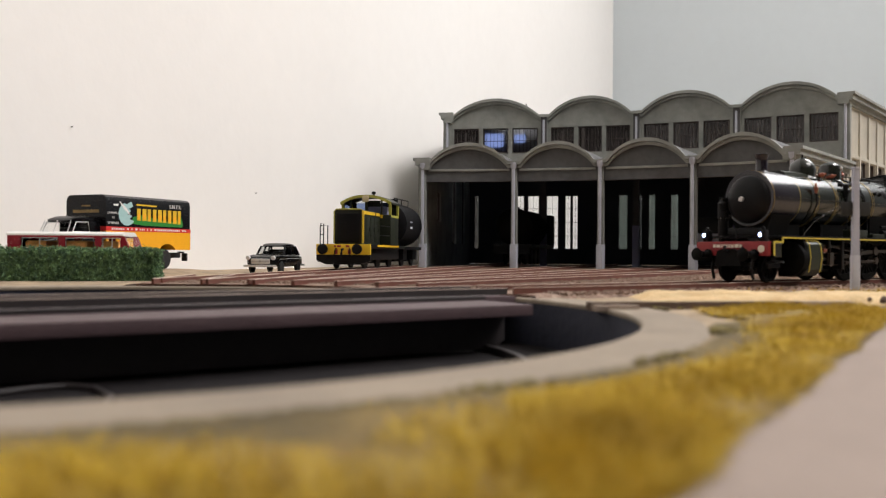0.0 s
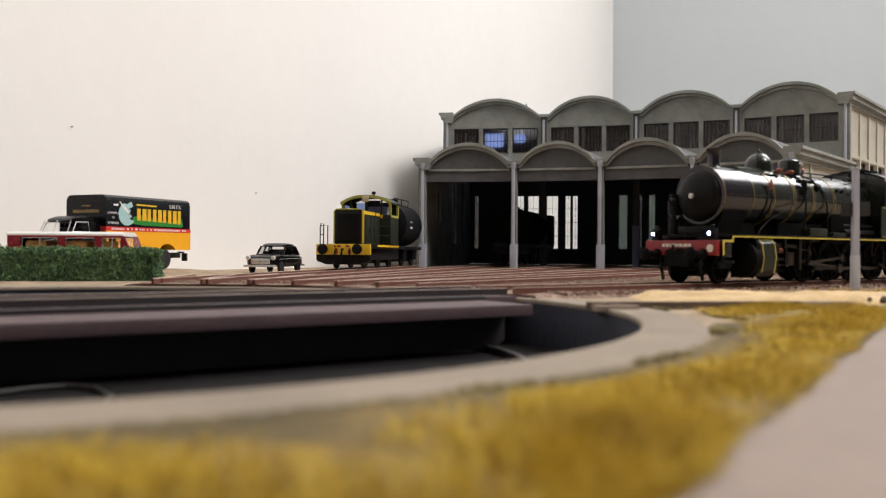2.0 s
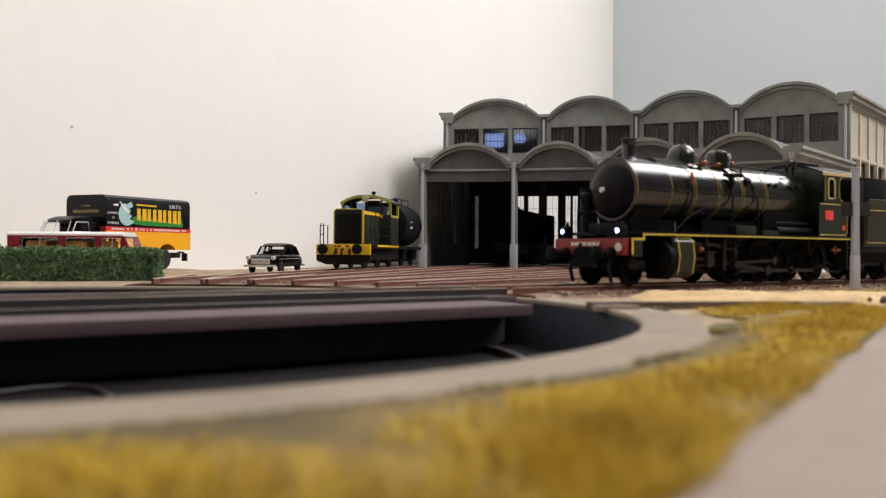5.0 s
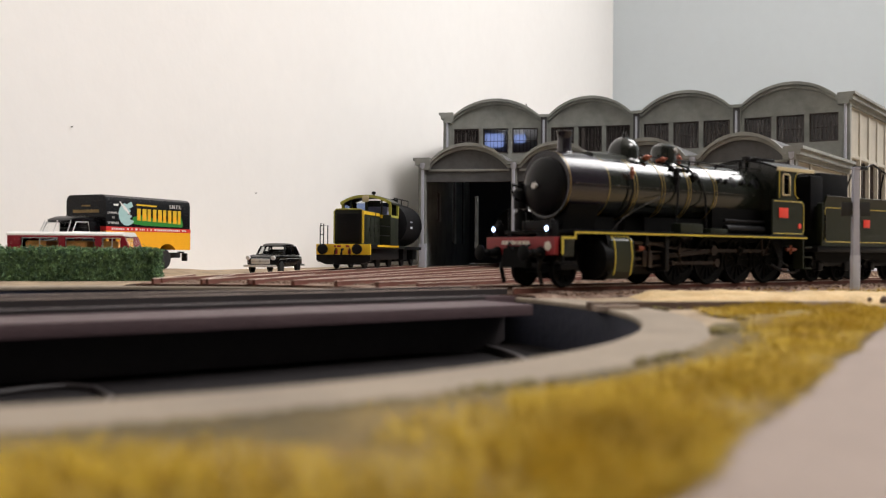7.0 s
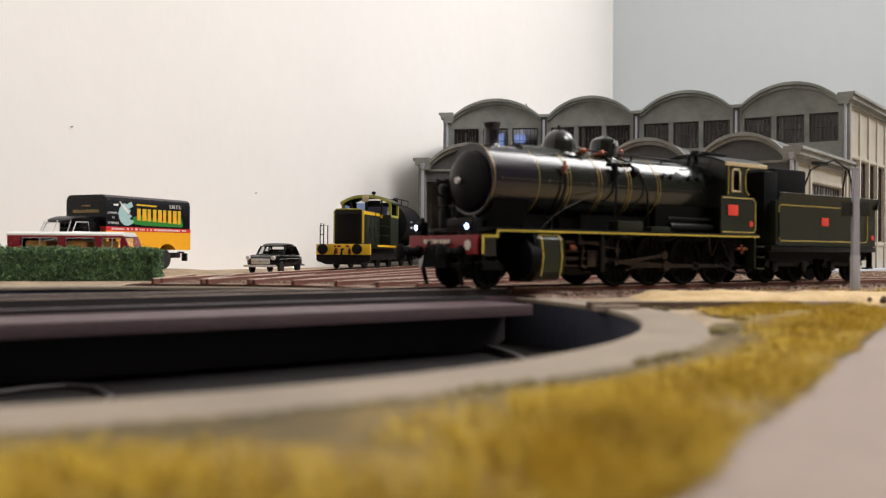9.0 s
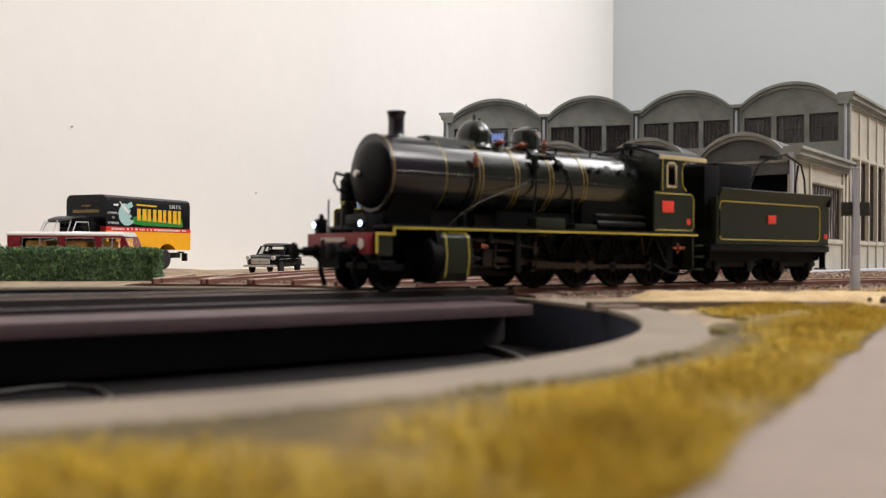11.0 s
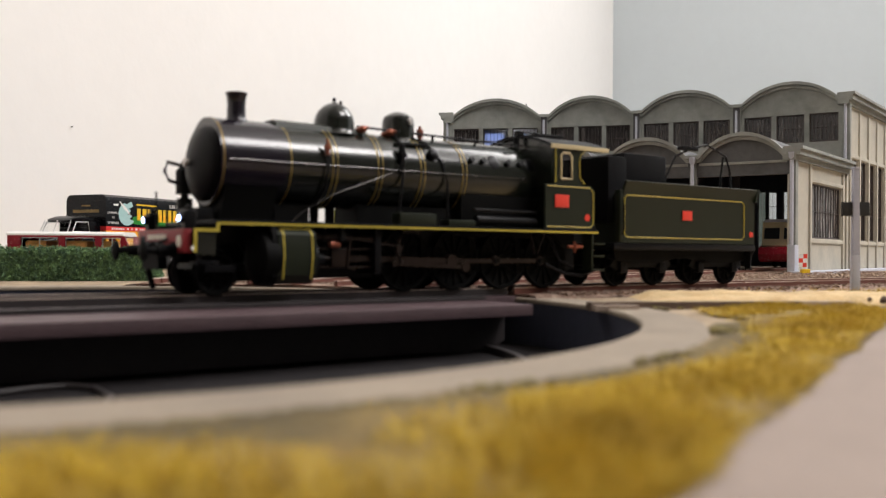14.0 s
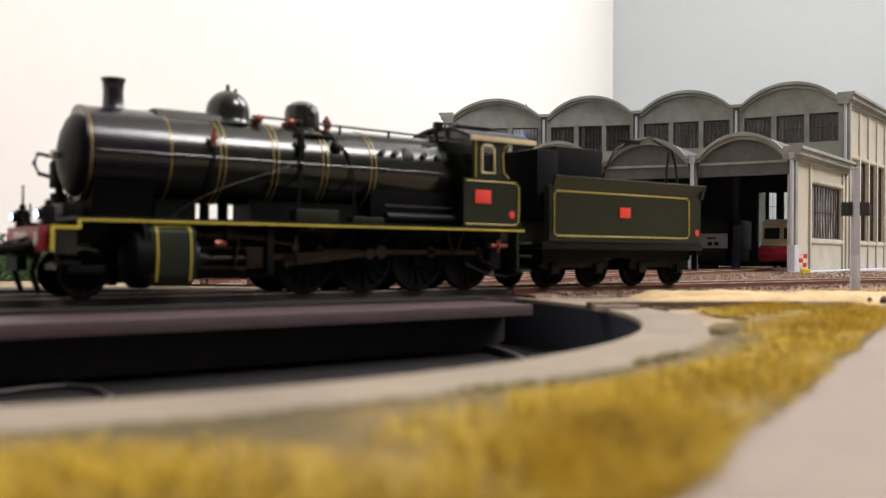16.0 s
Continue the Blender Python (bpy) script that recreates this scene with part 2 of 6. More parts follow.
def ring_solid(r0, r1, z0, z1, n=160, bevel=0.0):
    m = Mesh()
    rows = [[m.bm.verts.new((C.x + r * math.cos(2 * math.pi * k / n), C.y + r * math.sin(2 * math.pi * k / n), z)) for k in range(n)]
            for r, z in ((r0, z0), (r0, z1 - bevel), (r0 + bevel, z1), (r1 - bevel, z1), (r1, z1 - bevel), (r1, z0))]
    for A, B in zip(rows, rows[1:] + rows[:1]):
        for k in range(n):
            j = (k + 1) % n
            m.bm.faces.new((A[k], A[j], B[j], B[k]))
    return m


part("rim", ring_solid(RIN, ROUT, -0.33, -0.235, bevel=0.03), CONCRETE, pit, "pale grey concrete rim", (-0.02, -0.18, 0))
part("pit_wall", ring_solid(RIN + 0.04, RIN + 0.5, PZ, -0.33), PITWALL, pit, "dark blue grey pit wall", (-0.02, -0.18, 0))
part("pit_floor", Mesh().lathe([(0, RIN + 0.5), (0.1, RIN + 0.5)], (C.x, C.y, PZ - 0.1), (0, 0, 1), 96), PITFLOOR_SHADED, pit)
part("cable", Mesh().tube([(-8.2, 12.6, PZ + 0.05), (-6.8, 13.7, PZ + 0.05), (-6.4, 14.2, PZ + 0.06), (-6.0, 14.45, PZ + 0.06), (-5.5, 14.3, PZ + 0.05), (-4.95, 13.5, PZ + 0.05), (-4.7, 12.6, PZ + 0.05)], 0.05), DECKSTEEL, pit, "loose black cable")
part("race_rail", ring_solid(9.4, 9.55, PZ, PZ + 0.15), DECKSTEEL, pit, "round dark race rail")

# ---- turntable deck, lined up with the engine's track ----
TURN = 90 - 53.8


def rails(owner, x0, x1, z=0.0, mat=RAIL):
    for y in (-0.75, 0.75):
        r = part("rail", Mesh().box(x0, x1, y - 0.035, y + 0.035, z - 0.15, z - 0.01).box(x0, x1, y - 0.06, y + 0.06, z - 0.17, z - 0.15), mat, owner)
        part("rail_head", Mesh().box(x0, x1, y - 0.036, y + 0.036, z - 0.012, z), RAILHEAD, r, "shiny worn rail head")


deck = thing("turntable_deck", (C.x, C.y, 0), TURN, "dark purple brown turntable bridge with two rails", "turntable")
L = RIN - 0.12
for y0, y1 in ((-3.25, -1.15), (1.15, 3.0)):
    part("walkway", Mesh().box(-9.75, 9.75, y0, y1, -0.5, -0.25, 0.03), DECKWOOD, deck, "worn purple brown walkway edge")
part("track_bed", Mesh().box(-L, L, -1.14, 1.14, -0.45, -0.19, 0.02), DECKWOOD, deck)
for y in (-1.3, 1.3):
    part("kerb_strip", Mesh().box(-9.9, 9.9, y - 0.1, y + 0.1, -0.25, -0.15, 0.02), DECKSTEEL, deck, "dark raised strip beside the rail")
for y in (-2.2, 2.2):
    part("girder", Mesh().prism([(-9.7, -0.5), (9.7, -0.5), (9.7, -1.12), (9.3, -1.28), (-9.3, -1.28), (-9.7, -1.12)], "y", y - 0.12, y + 0.12), DECKSTEEL, deck, "dark deep bridge girder")
rails(deck, -L, L, mat=DECKSTEEL)

# ---- tracks ----


SLEEPER_MESH = build("sleeper", Mesh().box(-0.13, 0.13, -1.28, 1.28, -0.33, -0.165), SLEEPER)


def track(angle, r0, r1, label, z=0.0, origin=None):
    """A straight track that leads away from the pit; angle from the view's forward direction."""
    o = origin or C
    t = thing("railway_track", (o.x, o.y, 0), 90 - angle, label, "track", "tracks round the turntable")
    rails(t, r0, r1, z)
    rng = random.Random(int(angle * 10))
    x = r0 + 0.2
    while x < r1:
        part("sleeper", SLEEPER_MESH, None, t, "", (x, rng.uniform(-0.04, 0.04), z), rng.uniform(-1.5, 1.5))
        x += 0.62
    b = Mesh()
    n = int((r1 - r0) / 0.5)
    rows = []
    for i in range(n + 1):
        xx = r0 + (r1 - r0) * i / n
        rows.append([b.bm.verts.new((xx, y, z - 0.155 - d + 0.03 * rng.random())) for y, d in ((-1.9, 0.16), (-1.5, 0.03), (-0.6, 0.02), (0.6, 0.02), (1.5, 0.03), (1.9, 0.16))])
    for A, B in zip(rows, rows[1:]):
        for k in range(5):
            b.bm.faces.new((A[k], A[k + 1], B[k + 1], B[k]))
    part("ballast_bed", b, BALLAST, t, "loose brown ballast")
    return t


R0 = ROUT - 0.9
track(53.8, R0, 75, "rust brown track on which the steam engine runs")
for a in (12.6, 20.0, 27.4, 34.6):
    track(a, R0, 64, "rust brown track leading into the engine shed")
track(10.5, -17.5, 14, "rust brown track carrying the yellow green diesel", origin=Vector((-5.07, 46.0)))
for a, e in ((-2.5, 17), (6.0, 19)):
    track(a, R0, e, "short rust brown stub track beside the turntable")

# ---- engine shed: four wedge bays round the turntable, a low front range and a tall hall behind ----
shed = thing("engine_shed", (0, 0, 0), 0, "grey concrete roundhouse engine shed with vaulted bays", "shed")
FRONT = [Vector(p) for p in ((-1.35, 61.0), (4.72, 60.1), (10.2, 58.5), (15.5, 56.0), (20.45, 52.8))]
OUT = [(p - C).normalized() for p in FRONT]
MID = [p + o * 11.5 for p, o in zip(FRONT, OUT)]
REAR = [p + o * 27 for p, o in zip(FRONT, OUT)]
FZ = -0.2


def turn_of(a, b):
    return math.degrees(math.atan2(b.y - a.y, b.x - a.x))


def panel(name, a, b, z0, z1, thick, mat, holes=(), label="", parent=None, off=0.0):
    """A wall from a to b with rectangular holes (x0, x1, z0, z1); it thickens to its left."""
    ln = (b - a).length
    xs = sorted({0.0, ln, *[v for h in holes for v in h[:2]]})
    zs = sorted({z0, z1, *[v for h in holes for v in h[2:]]})
    m = Mesh()
    grid = {}

    def v(i, j, y):
        if (i, j, y) not in grid:
            grid[i, j, y] = m.bm.verts.new((xs[i], y, zs[j]))
        return grid[i, j, y]

    def full(i, j):
        if not (0 <= i < len(xs) - 1 and 0 <= j < len(zs) - 1):
            return False
        cx, cz = (xs[i] + xs[i + 1]) / 2, (zs[j] + zs[j + 1]) / 2
        return not any(h[0] < cx < h[1] and h[2] < cz < h[3] for h in holes)

    y0, y1 = off, off + thick
    for i in range(len(xs) - 1):
        for j in range(len(zs) - 1):
            if not full(i, j):
                continue
            m.bm.faces.new((v(i, j, y0), v(i + 1, j, y0), v(i + 1, j + 1, y0), v(i, j + 1, y0)))
            m.bm.faces.new((v(i, j, y1), v(i, j + 1, y1), v(i + 1, j + 1, y1), v(i + 1, j, y1)))
            for di, dj, p, q in ((-1, 0, (i, j), (i, j + 1)), (1, 0, (i + 1, j), (i + 1, j + 1)), (0, -1, (i, j), (i + 1, j)), (0, 1, (i, j + 1), (i + 1, j + 1))):
                if not full(i + di, j + dj):
                    m.bm.faces.new((v(*p, y0), v(*q, y0), v(*q, y1), v(*p, y1)))
    return part(name, m, mat, parent or shed, label, (a.x, a.y, 0), turn_of(a, b))


def glazed(parent, a, turn, x0, x1, z0, z1, y, cols, rows, mat=None):
    """A metal window: frame, bars and a pane, on the wall line that starts at a."""
    w = part("window", Mesh().box(x0, x1, y - 0.05, y + 0.05, z0, z0 + 0.09).box(x0, x1, y - 0.05, y + 0.05, z1 - 0.09, z1)
             .box(x0, x0 + 0.08, y - 0.05, y + 0.05, z0 + 0.09, z1 - 0.09).box(x1 - 0.08, x1, y - 0.05, y + 0.05, z0 + 0.09, z1 - 0.09),
             SASH, parent, "rust brown metal window frame", (a.x, a.y, 0), turn)
    for i in range(1, cols):
        x = x0 + (x1 - x0) * i / cols
        part("glazing_bar", Mesh().box(x - 0.011, x + 0.011, y - 0.03, y + 0.03, z0 + 0.09, z1 - 0.09), SASH, w)
    for j in range(1, rows):
        z = z0 + (z1 - z0) * j / rows
        part("glazing_bar", Mesh().box(x0 + 0.08, x1 - 0.08, y - 0.035, y + 0.035, z - 0.018, z + 0.018), SASH, w)
    p = part("pane", Mesh().box(x0 + 0.04, x1 - 0.04, y + 0.055, y + 0.07, z0 + 0.04, z1 - 0.04), mat or PANE, w, "dull shed glass")
    p.visible_shadow = False
    return w


def arc(a, b, zv, zc, n=28, flat=0.45):
    """Points of a segmental arch from a to b: short flats at the springings, crown at zc."""
    ln = (b - a).length
    half = ln / 2 - flat
    rise = zc - zv
    rad = (half * half + rise * rise) / (2 * rise)
    pts = [(0.0, zv)]
    for i in range(n + 1):
        x = -half + 2 * half * i / n
        pts.append((ln / 2 + x, zv + math.sqrt(max(rad * rad - x * x, 0)) - (rad - rise)))
    return pts + [(ln, zv)]


def arch_front(a, b, zb, zv, zc, thick, mat, hood_mat, label, band=None, parent=None):
    """The gable wall under a vault with a thick curved hood along its top edge."""
    pts = arc(a, b, zv, zc)
    ln = (b - a).length
    m = Mesh().prism([(0, zb), (ln, zb)] + [(x, z - 0.12) for x, z in reversed(pts)], "y", 0, thick)
    g = part("gable", m, mat, parent or shed, label, (a.x, a.y, 0), turn_of(a, b))
    for k, (rise, proud, h) in enumerate(((0.0, 0.42, 0.22), (-0.24, 0.24, 0.2))):
        hood = Mesh()
        rows = []
        for x, z in pts:
            rows.append([hood.bm.verts.new((x, y, z + rise + dz)) for y, dz in ((-proud, 0), (-proud, -h), (thick * 0.5, -h), (thick * 0.5, 0))])
        for A, B in zip(rows, rows[1:]):
            for q in range(4):
                hood.bm.faces.new((A[q], A[(q + 1) % 4], B[(q + 1) % 4], B[q]))
        hood.bm.faces.new(rows[0]), hood.bm.faces.new(rows[-1][::-1])
        part("arch_hood", hood, hood_mat, g, "curved grey moulded hood", sharp=50)
    if band:
        part("lintel_band", Mesh().box(0.35, ln - 0.35, -0.12, 0.0, band, band + 0.16, 0.03), hood_mat, g)
    return g


def vault(a, b, a2, b2, zv, zc, mat):
    """A vaulted roof shell that widens from the front line to the rear one."""
    m = Mesh()
    rows = []
    for p, q, in ((a, b), (a2, b2)):
        d = (q - p).normalized()
        pts = arc(p, q, zv, zc)
        rows.append([[m.bm.verts.new((p.x + d.x * x, p.y + d.y * x, z + dz)) for x, z in pts] for dz in (0.0, -0.25)])
    for s in (0, 1):
        A, B = rows[0][s], rows[1][s]
        for k in range(len(A) - 1):
            m.bm.faces.new((A[k], A[k + 1], B[k + 1], B[k]))
    for r in rows:
        for k in range(len(r[0]) - 1):
            m.bm.faces.new((r[0][k], r[0][k + 1], r[1][k + 1], r[1][k]))
    return part("vault_roof", m, mat, shed, "grey vaulted concrete roof")


for i in range(4):
    a, b, a1, b1, a2, b2 = FRONT[i], FRONT[i + 1], MID[i], MID[i + 1], REAR[i], REAR[i + 1]
    arch_front(a, b, 5.62, 6.95, 8.2, 0.45, STONE_D, STONE, "dark grey stained gable above the shed opening", 6.3)
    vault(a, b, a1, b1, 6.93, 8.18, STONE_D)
    # upper front: sill wall, three windows between mullions, gable
    ln = (b1 - a1).length
    cell = (ln - 0.7) / 3
    holes = [(0.35 + k * cell + 0.16, 0.35 + (k + 1) * cell - 0.16, 8.75, 10.75) for k in range(3)]
    panel("upper_wall", a1, b1, 7.0, 11.0, 0.4, STONE, holes, "grey concrete wall with a row of windows")
    for x0, x1, z0, z1 in holes:
        glazed(shed, a1, turn_of(a1, b1), x0, x1, z0, z1, 0.2, 7, 2, HAZY if i == 0 and x0 > 2 else None)
    arch_front(a1, b1, 11.001, 11.75, 13.05, 0.45, STONE, STONE, "plain grey gable of the tall hall")
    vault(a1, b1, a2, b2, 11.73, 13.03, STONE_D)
    # rear wall with tall windows
    ln2 = (b2 - a2).length
    spots = (((0.07, 0.5, DULL), (0.505, 0.75, CLEAR), (0.63, 1.15, CLEAR), (0.815, 1.2, CLEAR), (0.965, 0.6, CLEAR)), ((0.035, 0.6, CLEAR), (0.53, 0.9, MURKY), (0.70, 0.5, DULL), (0.82, 0.7, MURKY)),
             ((0.04, 0.8, MURKY), (0.86, 0.7, MURKY), (0.955, 0.75, CLEAR)), ((0.085, 0.75, CLEAR), (0.3, 1.2, DULL), (0.5, 1.2, DULL)))[i]
    holes = [(ln2 * c - w / 2, ln2 * c + w / 2, 1.2, 6.4) for c, w, _ in spots]
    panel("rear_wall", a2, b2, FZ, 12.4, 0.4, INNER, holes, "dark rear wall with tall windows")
    for (x0, x1, z0, z1), (c, w, glass) in zip(holes, spots):
        glazed(shed, a2, turn_of(a2, b2), x0, x1, z0, z1, 0.2, 2, 4, glass)


def column(p, turn):
    c = part("column", Mesh().box(-0.19, 0.19, -0.2, 0.3, 1.45, 6.9, 0.03), STONE, shed, "grey concrete front column", (p.x, p.y, 0), turn)
    part("downpipe", Mesh().cyl((0, -0.32, 1.45), (0, -0.32, 6.5), 0.11, n=12).lathe([(0, 0.11), (0.15, 0.2), (0.45, 0.22)], (0, -0.32, 6.4), (0, 0, 1), 12), PLINTH, c, "pale round rainwater pipe")
    part("plinth", Mesh().box(-0.21, 0.21, -0.4, 0.34, FZ - 0.1, 1.45, 0.03), PLINTH, c, "pale grey lower column casing")
    return c


for p in FRONT:
    column(p, turn_of(C, p) - 90)
for i, p in enumerate(MID):
    c = part("upper_pilaster", Mesh().box(-0.28, 0.28, -0.16, 0.2, 7.2, 11.6, 0.03), STONE, shed, "grey upper pilaster", (p.x, p.y, 0), turn_of(C, p) - 90)
    part("downpipe", Mesh().cyl((0, -0.28, 7.2), (0, -0.28, 11.3), 0.1, n=12), PLINTH, c, "pale round rainwater pipe")
for i in (1, 2, 3):
    p = FRONT[i] + OUT[i] * 11.4
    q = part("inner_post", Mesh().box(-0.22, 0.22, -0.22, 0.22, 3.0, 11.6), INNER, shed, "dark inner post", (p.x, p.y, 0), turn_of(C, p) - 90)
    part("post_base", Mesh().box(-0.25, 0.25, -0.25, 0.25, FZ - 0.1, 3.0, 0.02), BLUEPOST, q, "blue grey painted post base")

# side walls; the right-hand one is seen from outside
for k, lab in ((4, "grey outer side wall with large windows, paler for the light on it"), (0, "grey outer side wall towards the white room wall")):
    a, b, c = FRONT[k], MID[k], REAR[k]
    if k == 4:
        lo = [(3.6, 10.2, 1.9, 5.3)]
        hi = [(1.2 + 2.55 * j, 3.1 + 2.55 * j, 1.9, 7.6) for j in range(5)]
        panel("side_wall", b, a, FZ - 0.1, 6.7, 0.35, STONE_LIT, [(11.5 - x1, 11.5 - x0, z0, z1) for x0, x1, z0, z1 in lo], lab, off=-0.35)
        panel("side_wall", c, b, FZ - 0.1, 11.4, 0.35, STONE_LIT, [(15.5 - x1, 15.5 - x0, z0, z1) for x0, x1, z0, z1 in hi], lab, off=-0.35)
        for x0, x1, z0, z1 in lo:
            glazed(shed, a, turn_of(a, b), x0, x1, z0, z1, 0.17, 11, 2, SIDEPANE)
        for x0, x1, z0, z1 in hi:
            glazed(shed, b, turn_of(b, c), x0, x1, z0, z1, 0.17, 5, 3, SIDEPANE)
        ribs = [(x, 0, 6.5) for x in (0.1, 2.95, 10.35, 11.2)]
        t = turn_of(a, b)
        for x, z0, z1 in ribs:
            part("wall_rib", Mesh().box(x, x + 0.35, -0.12, 0.0, FZ, 6.4, 0.02), STONE_LIT, shed, "", (a.x, a.y, 0), t)
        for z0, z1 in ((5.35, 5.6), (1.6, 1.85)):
            part("wall_string", Mesh().box(3.3, 10.35, -0.1, 0.0, z0, z1, 0.02), STONE_LIT, shed, "", (a.x, a.y, 0), t)
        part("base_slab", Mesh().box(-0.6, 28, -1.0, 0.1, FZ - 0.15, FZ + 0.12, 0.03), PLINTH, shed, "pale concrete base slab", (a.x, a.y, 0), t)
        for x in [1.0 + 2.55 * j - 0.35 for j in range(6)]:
            part("wall_rib", Mesh().box(x, x + 0.35, -0.12, 0.0, FZ, 11.0, 0.02), STONE_LIT, shed, "", (b.x, b.y, 0), turn_of(b, c))
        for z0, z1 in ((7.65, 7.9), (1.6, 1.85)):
            part("wall_string", Mesh().box(0.6, 15.4, -0.09, 0.0, z0, z1, 0.02), STONE_LIT, shed, "", (b.x, b.y, 0), turn_of(b, c))
        sgn = -1
    else:
        low, tall = [(6.2, 8.2, 3.2, 5.4)], [(3.4, 5.6, 1.6, 7.6), (9.6, 11.6, 1.6, 7.6)]
        panel("side_wall", a, b, FZ - 0.1, 6.7, 0.35, STONE, low, lab)
        panel("side_wall", b, c, FZ - 0.1, 11.4, 0.35, STONE, tall, lab)
        for x0, x1, z0, z1 in low:
            glazed(shed, a, turn_of(a, b), x0, x1, z0, z1, 0.17, 4, 2, HAZY)
        for x0, x1, z0, z1 in tall:
            glazed(shed, b, turn_of(b, c), x0, x1, z0, z1, 0.17, 3, 4, HAZY)
        sgn = 1
    for p, q, z, name in ((a, b, 6.4, "cornice"), (b, c, 11.2, "cornice")):
        ln = (q - p).length
        m = Mesh()
        for lo, up, pr in ((0.0, 0.3, 0.25), (0.3, 0.62, 0.5), (0.62, 0.8, 0.65)):
            y0, y1 = (-pr, 0.5) if sgn < 0 else (-0.5, pr)
            m.box(-0.45, ln, y0, y1, z + lo, z + up)
        part(name, m, STONE, shed, "stepped grey concrete cornice", (p.x, p.y, 0), turn_of(p, q))
part("shed_floor", Mesh().prism([(p.x, p.y) for p in FRONT] + [(p.x, p.y) for p in reversed(REAR)], "z", FZ - 0.3, FZ - 0.02), INNER, shed, "dark shed floor")

# a bluish strip lamp that burns inside the tall hall of the first bay
BLUELIGHT = glowing("blue_white_lamp", (0.40, 0.52, 1.0), 0.9)
d = (MID[1] - MID[0]).normalized()
p = MID[0] + d * 2.9 + OUT[0] * 2.2
strip = thing("strip_lamp", (p.x, p.y, 9.0), turn_of(MID[0], MID[1]), "bluish white strip lamp hanging inside the shed", "lamp")
part("tube_cover", Mesh().box(-0.1, 1.4, -0.15, 0.15, 0.5, 1.6, 0.1).box(2.3, 3.2, -0.15, 0.15, 0.85, 1.5, 0.1), BLUELIGHT, strip, "glowing blue white cover")
part("hanger", Mesh().box(0.5, 0.6, -0.05, 0.05, 1.2, 4.0).box(3.2, 3.3, -0.05, 0.05, 1.2, 4.0), INNER, strip)

# ---- steam locomotive; its x runs from the headlamps to the rear, its right-hand side (-y) faces the viewer ----
BLACK = material("satin_black_metal", (0.007, 0.007, 0.008), 0.4, 0.0, spec=0.13, vary=0.3, size=0.6, bump=0.05, bsize=0.05)
SMOKE = material("smokebox_black", (0.009, 0.006, 0.012), 0.22, 0.0, spec=0.55, vary=0.25, size=0.8, bump=0.04, bsize=0.05)
GREEN = material("deep_loco_green", (0.008, 0.010, 0.007), 0.2, 0.0, spec=0.6, vary=0.18, size=1.4, coat=0.0)
TGREEN = material("tender_green", (0.012, 0.016, 0.008), 0.42, 0.0, spec=0.3, vary=0.15, size=1.6)
YELLOW = material("yellow_lining", (0.52, 0.41, 0.05), 0.45, vary=0.1, size=0.8)
BRASS = material("dull_brass_band", (0.20, 0.13, 0.035), 0.45, 0.3, vary=0.2, size=0.5)
COPPER = material("copper_fitting", (0.28, 0.085, 0.05), 0.35, 0.6, vary=0.15, size=0.3)
RED = material("buffer_beam_red", (0.23, 0.010, 0.014), 0.5, vary=0.15, size=0.6)
PLATE_RED = material("bright_red_plate", (0.72, 0.05, 0.03), 0.45, vary=0.08, size=0.4)
BARS = material("pale_lettering", (0.75, 0.70, 0.6), 0.5, vary=0.05)
STEEL = material("oily_steel_rod", (0.02, 0.012, 0.0095), 0.32, 0.45, vary=0.3, size=0.5, bump=0.05, bsize=0.05)
BRIGHT = material("bright_steel", (0.5, 0.47, 0.45), 0.35, 0.8, vary=0.15, size=0.4)
PIPE = material("dark_polished_pipe", (0.06, 0.056, 0.054), 0.22, 0.85, vary=0.15, size=0.4)
WHEELBLACK = material("sooty_wheel_black", (0.004, 0.004, 0.004), 0.6, spec=0.08, vary=0.3, size=0.4)
CREAM = material("cream_roof_edge", (0.55, 0.46, 0.27), 0.5, vary=0.1, size=0.8)
COAL = material("coal_black_plate", (0.006, 0.006, 0.007), 0.65, spec=0.1, vary=0.3, size=0.5, bump=0.2, bsize=0.06)
LAMP = glowing("white_led_headlamp", (0.42, 0.54, 1.0), 13)
CABGLASS = glazing("cab_glass", (0.8, 0.8, 0.8))

X0, Y0 = -7.702, 16.814
DIR = Vector((math.sin(radians(53.8)), math.cos(radians(53.8))))
loco = thing("steam_locomotive", (X0, Y0, 0), TURN, "black and dark green steam locomotive with yellow lining", "locomotive")
AX, BR = 2.74, 0.89  # boiler axis height and radius


def lp(name, m, mat, parent=None, label="", place=(0, 0, 0), sharp=35):
    return part(name, m, mat, parent or loco, label, place, 0, sharp)


# boiler and smokebox
smoke = lp("smokebox", Mesh().lathe([(0, BR + 0.03), (1.45, BR + 0.03)], (0.82, 0, AX), (1, 0, 0), 48), SMOKE, None, "black smokebox")
lp("smokebox_door", Mesh().lathe([(0, 0.03), (0.02, 0.2), (0.1, 0.5), (0.2, 0.72), (0.26, 0.78), (0.34, 0.8)], (0.48, 0, AX - 0.05), (1, 0, 0), 40), BLACK, smoke, "domed black smokebox door")
lp("ring", Mesh().lathe([(0, BR - 0.02), (0.01, BR + 0.035), (0.045, BR + 0.035), (0.055, BR - 0.02)], (0.85, 0, AX), (1, 0, 0), 48, caps=False), BRASS, smoke, "thin copper coloured ring")
lp("door_boss", Mesh().lathe([(0, 0.0), (0.0, 0.08), (0.06, 0.09), (0.08, 0.06), (0.14, 0.06)], (0.37, 0, AX - 0.05), (1, 0, 0), 16), BRIGHT, smoke, "bright door handle boss")
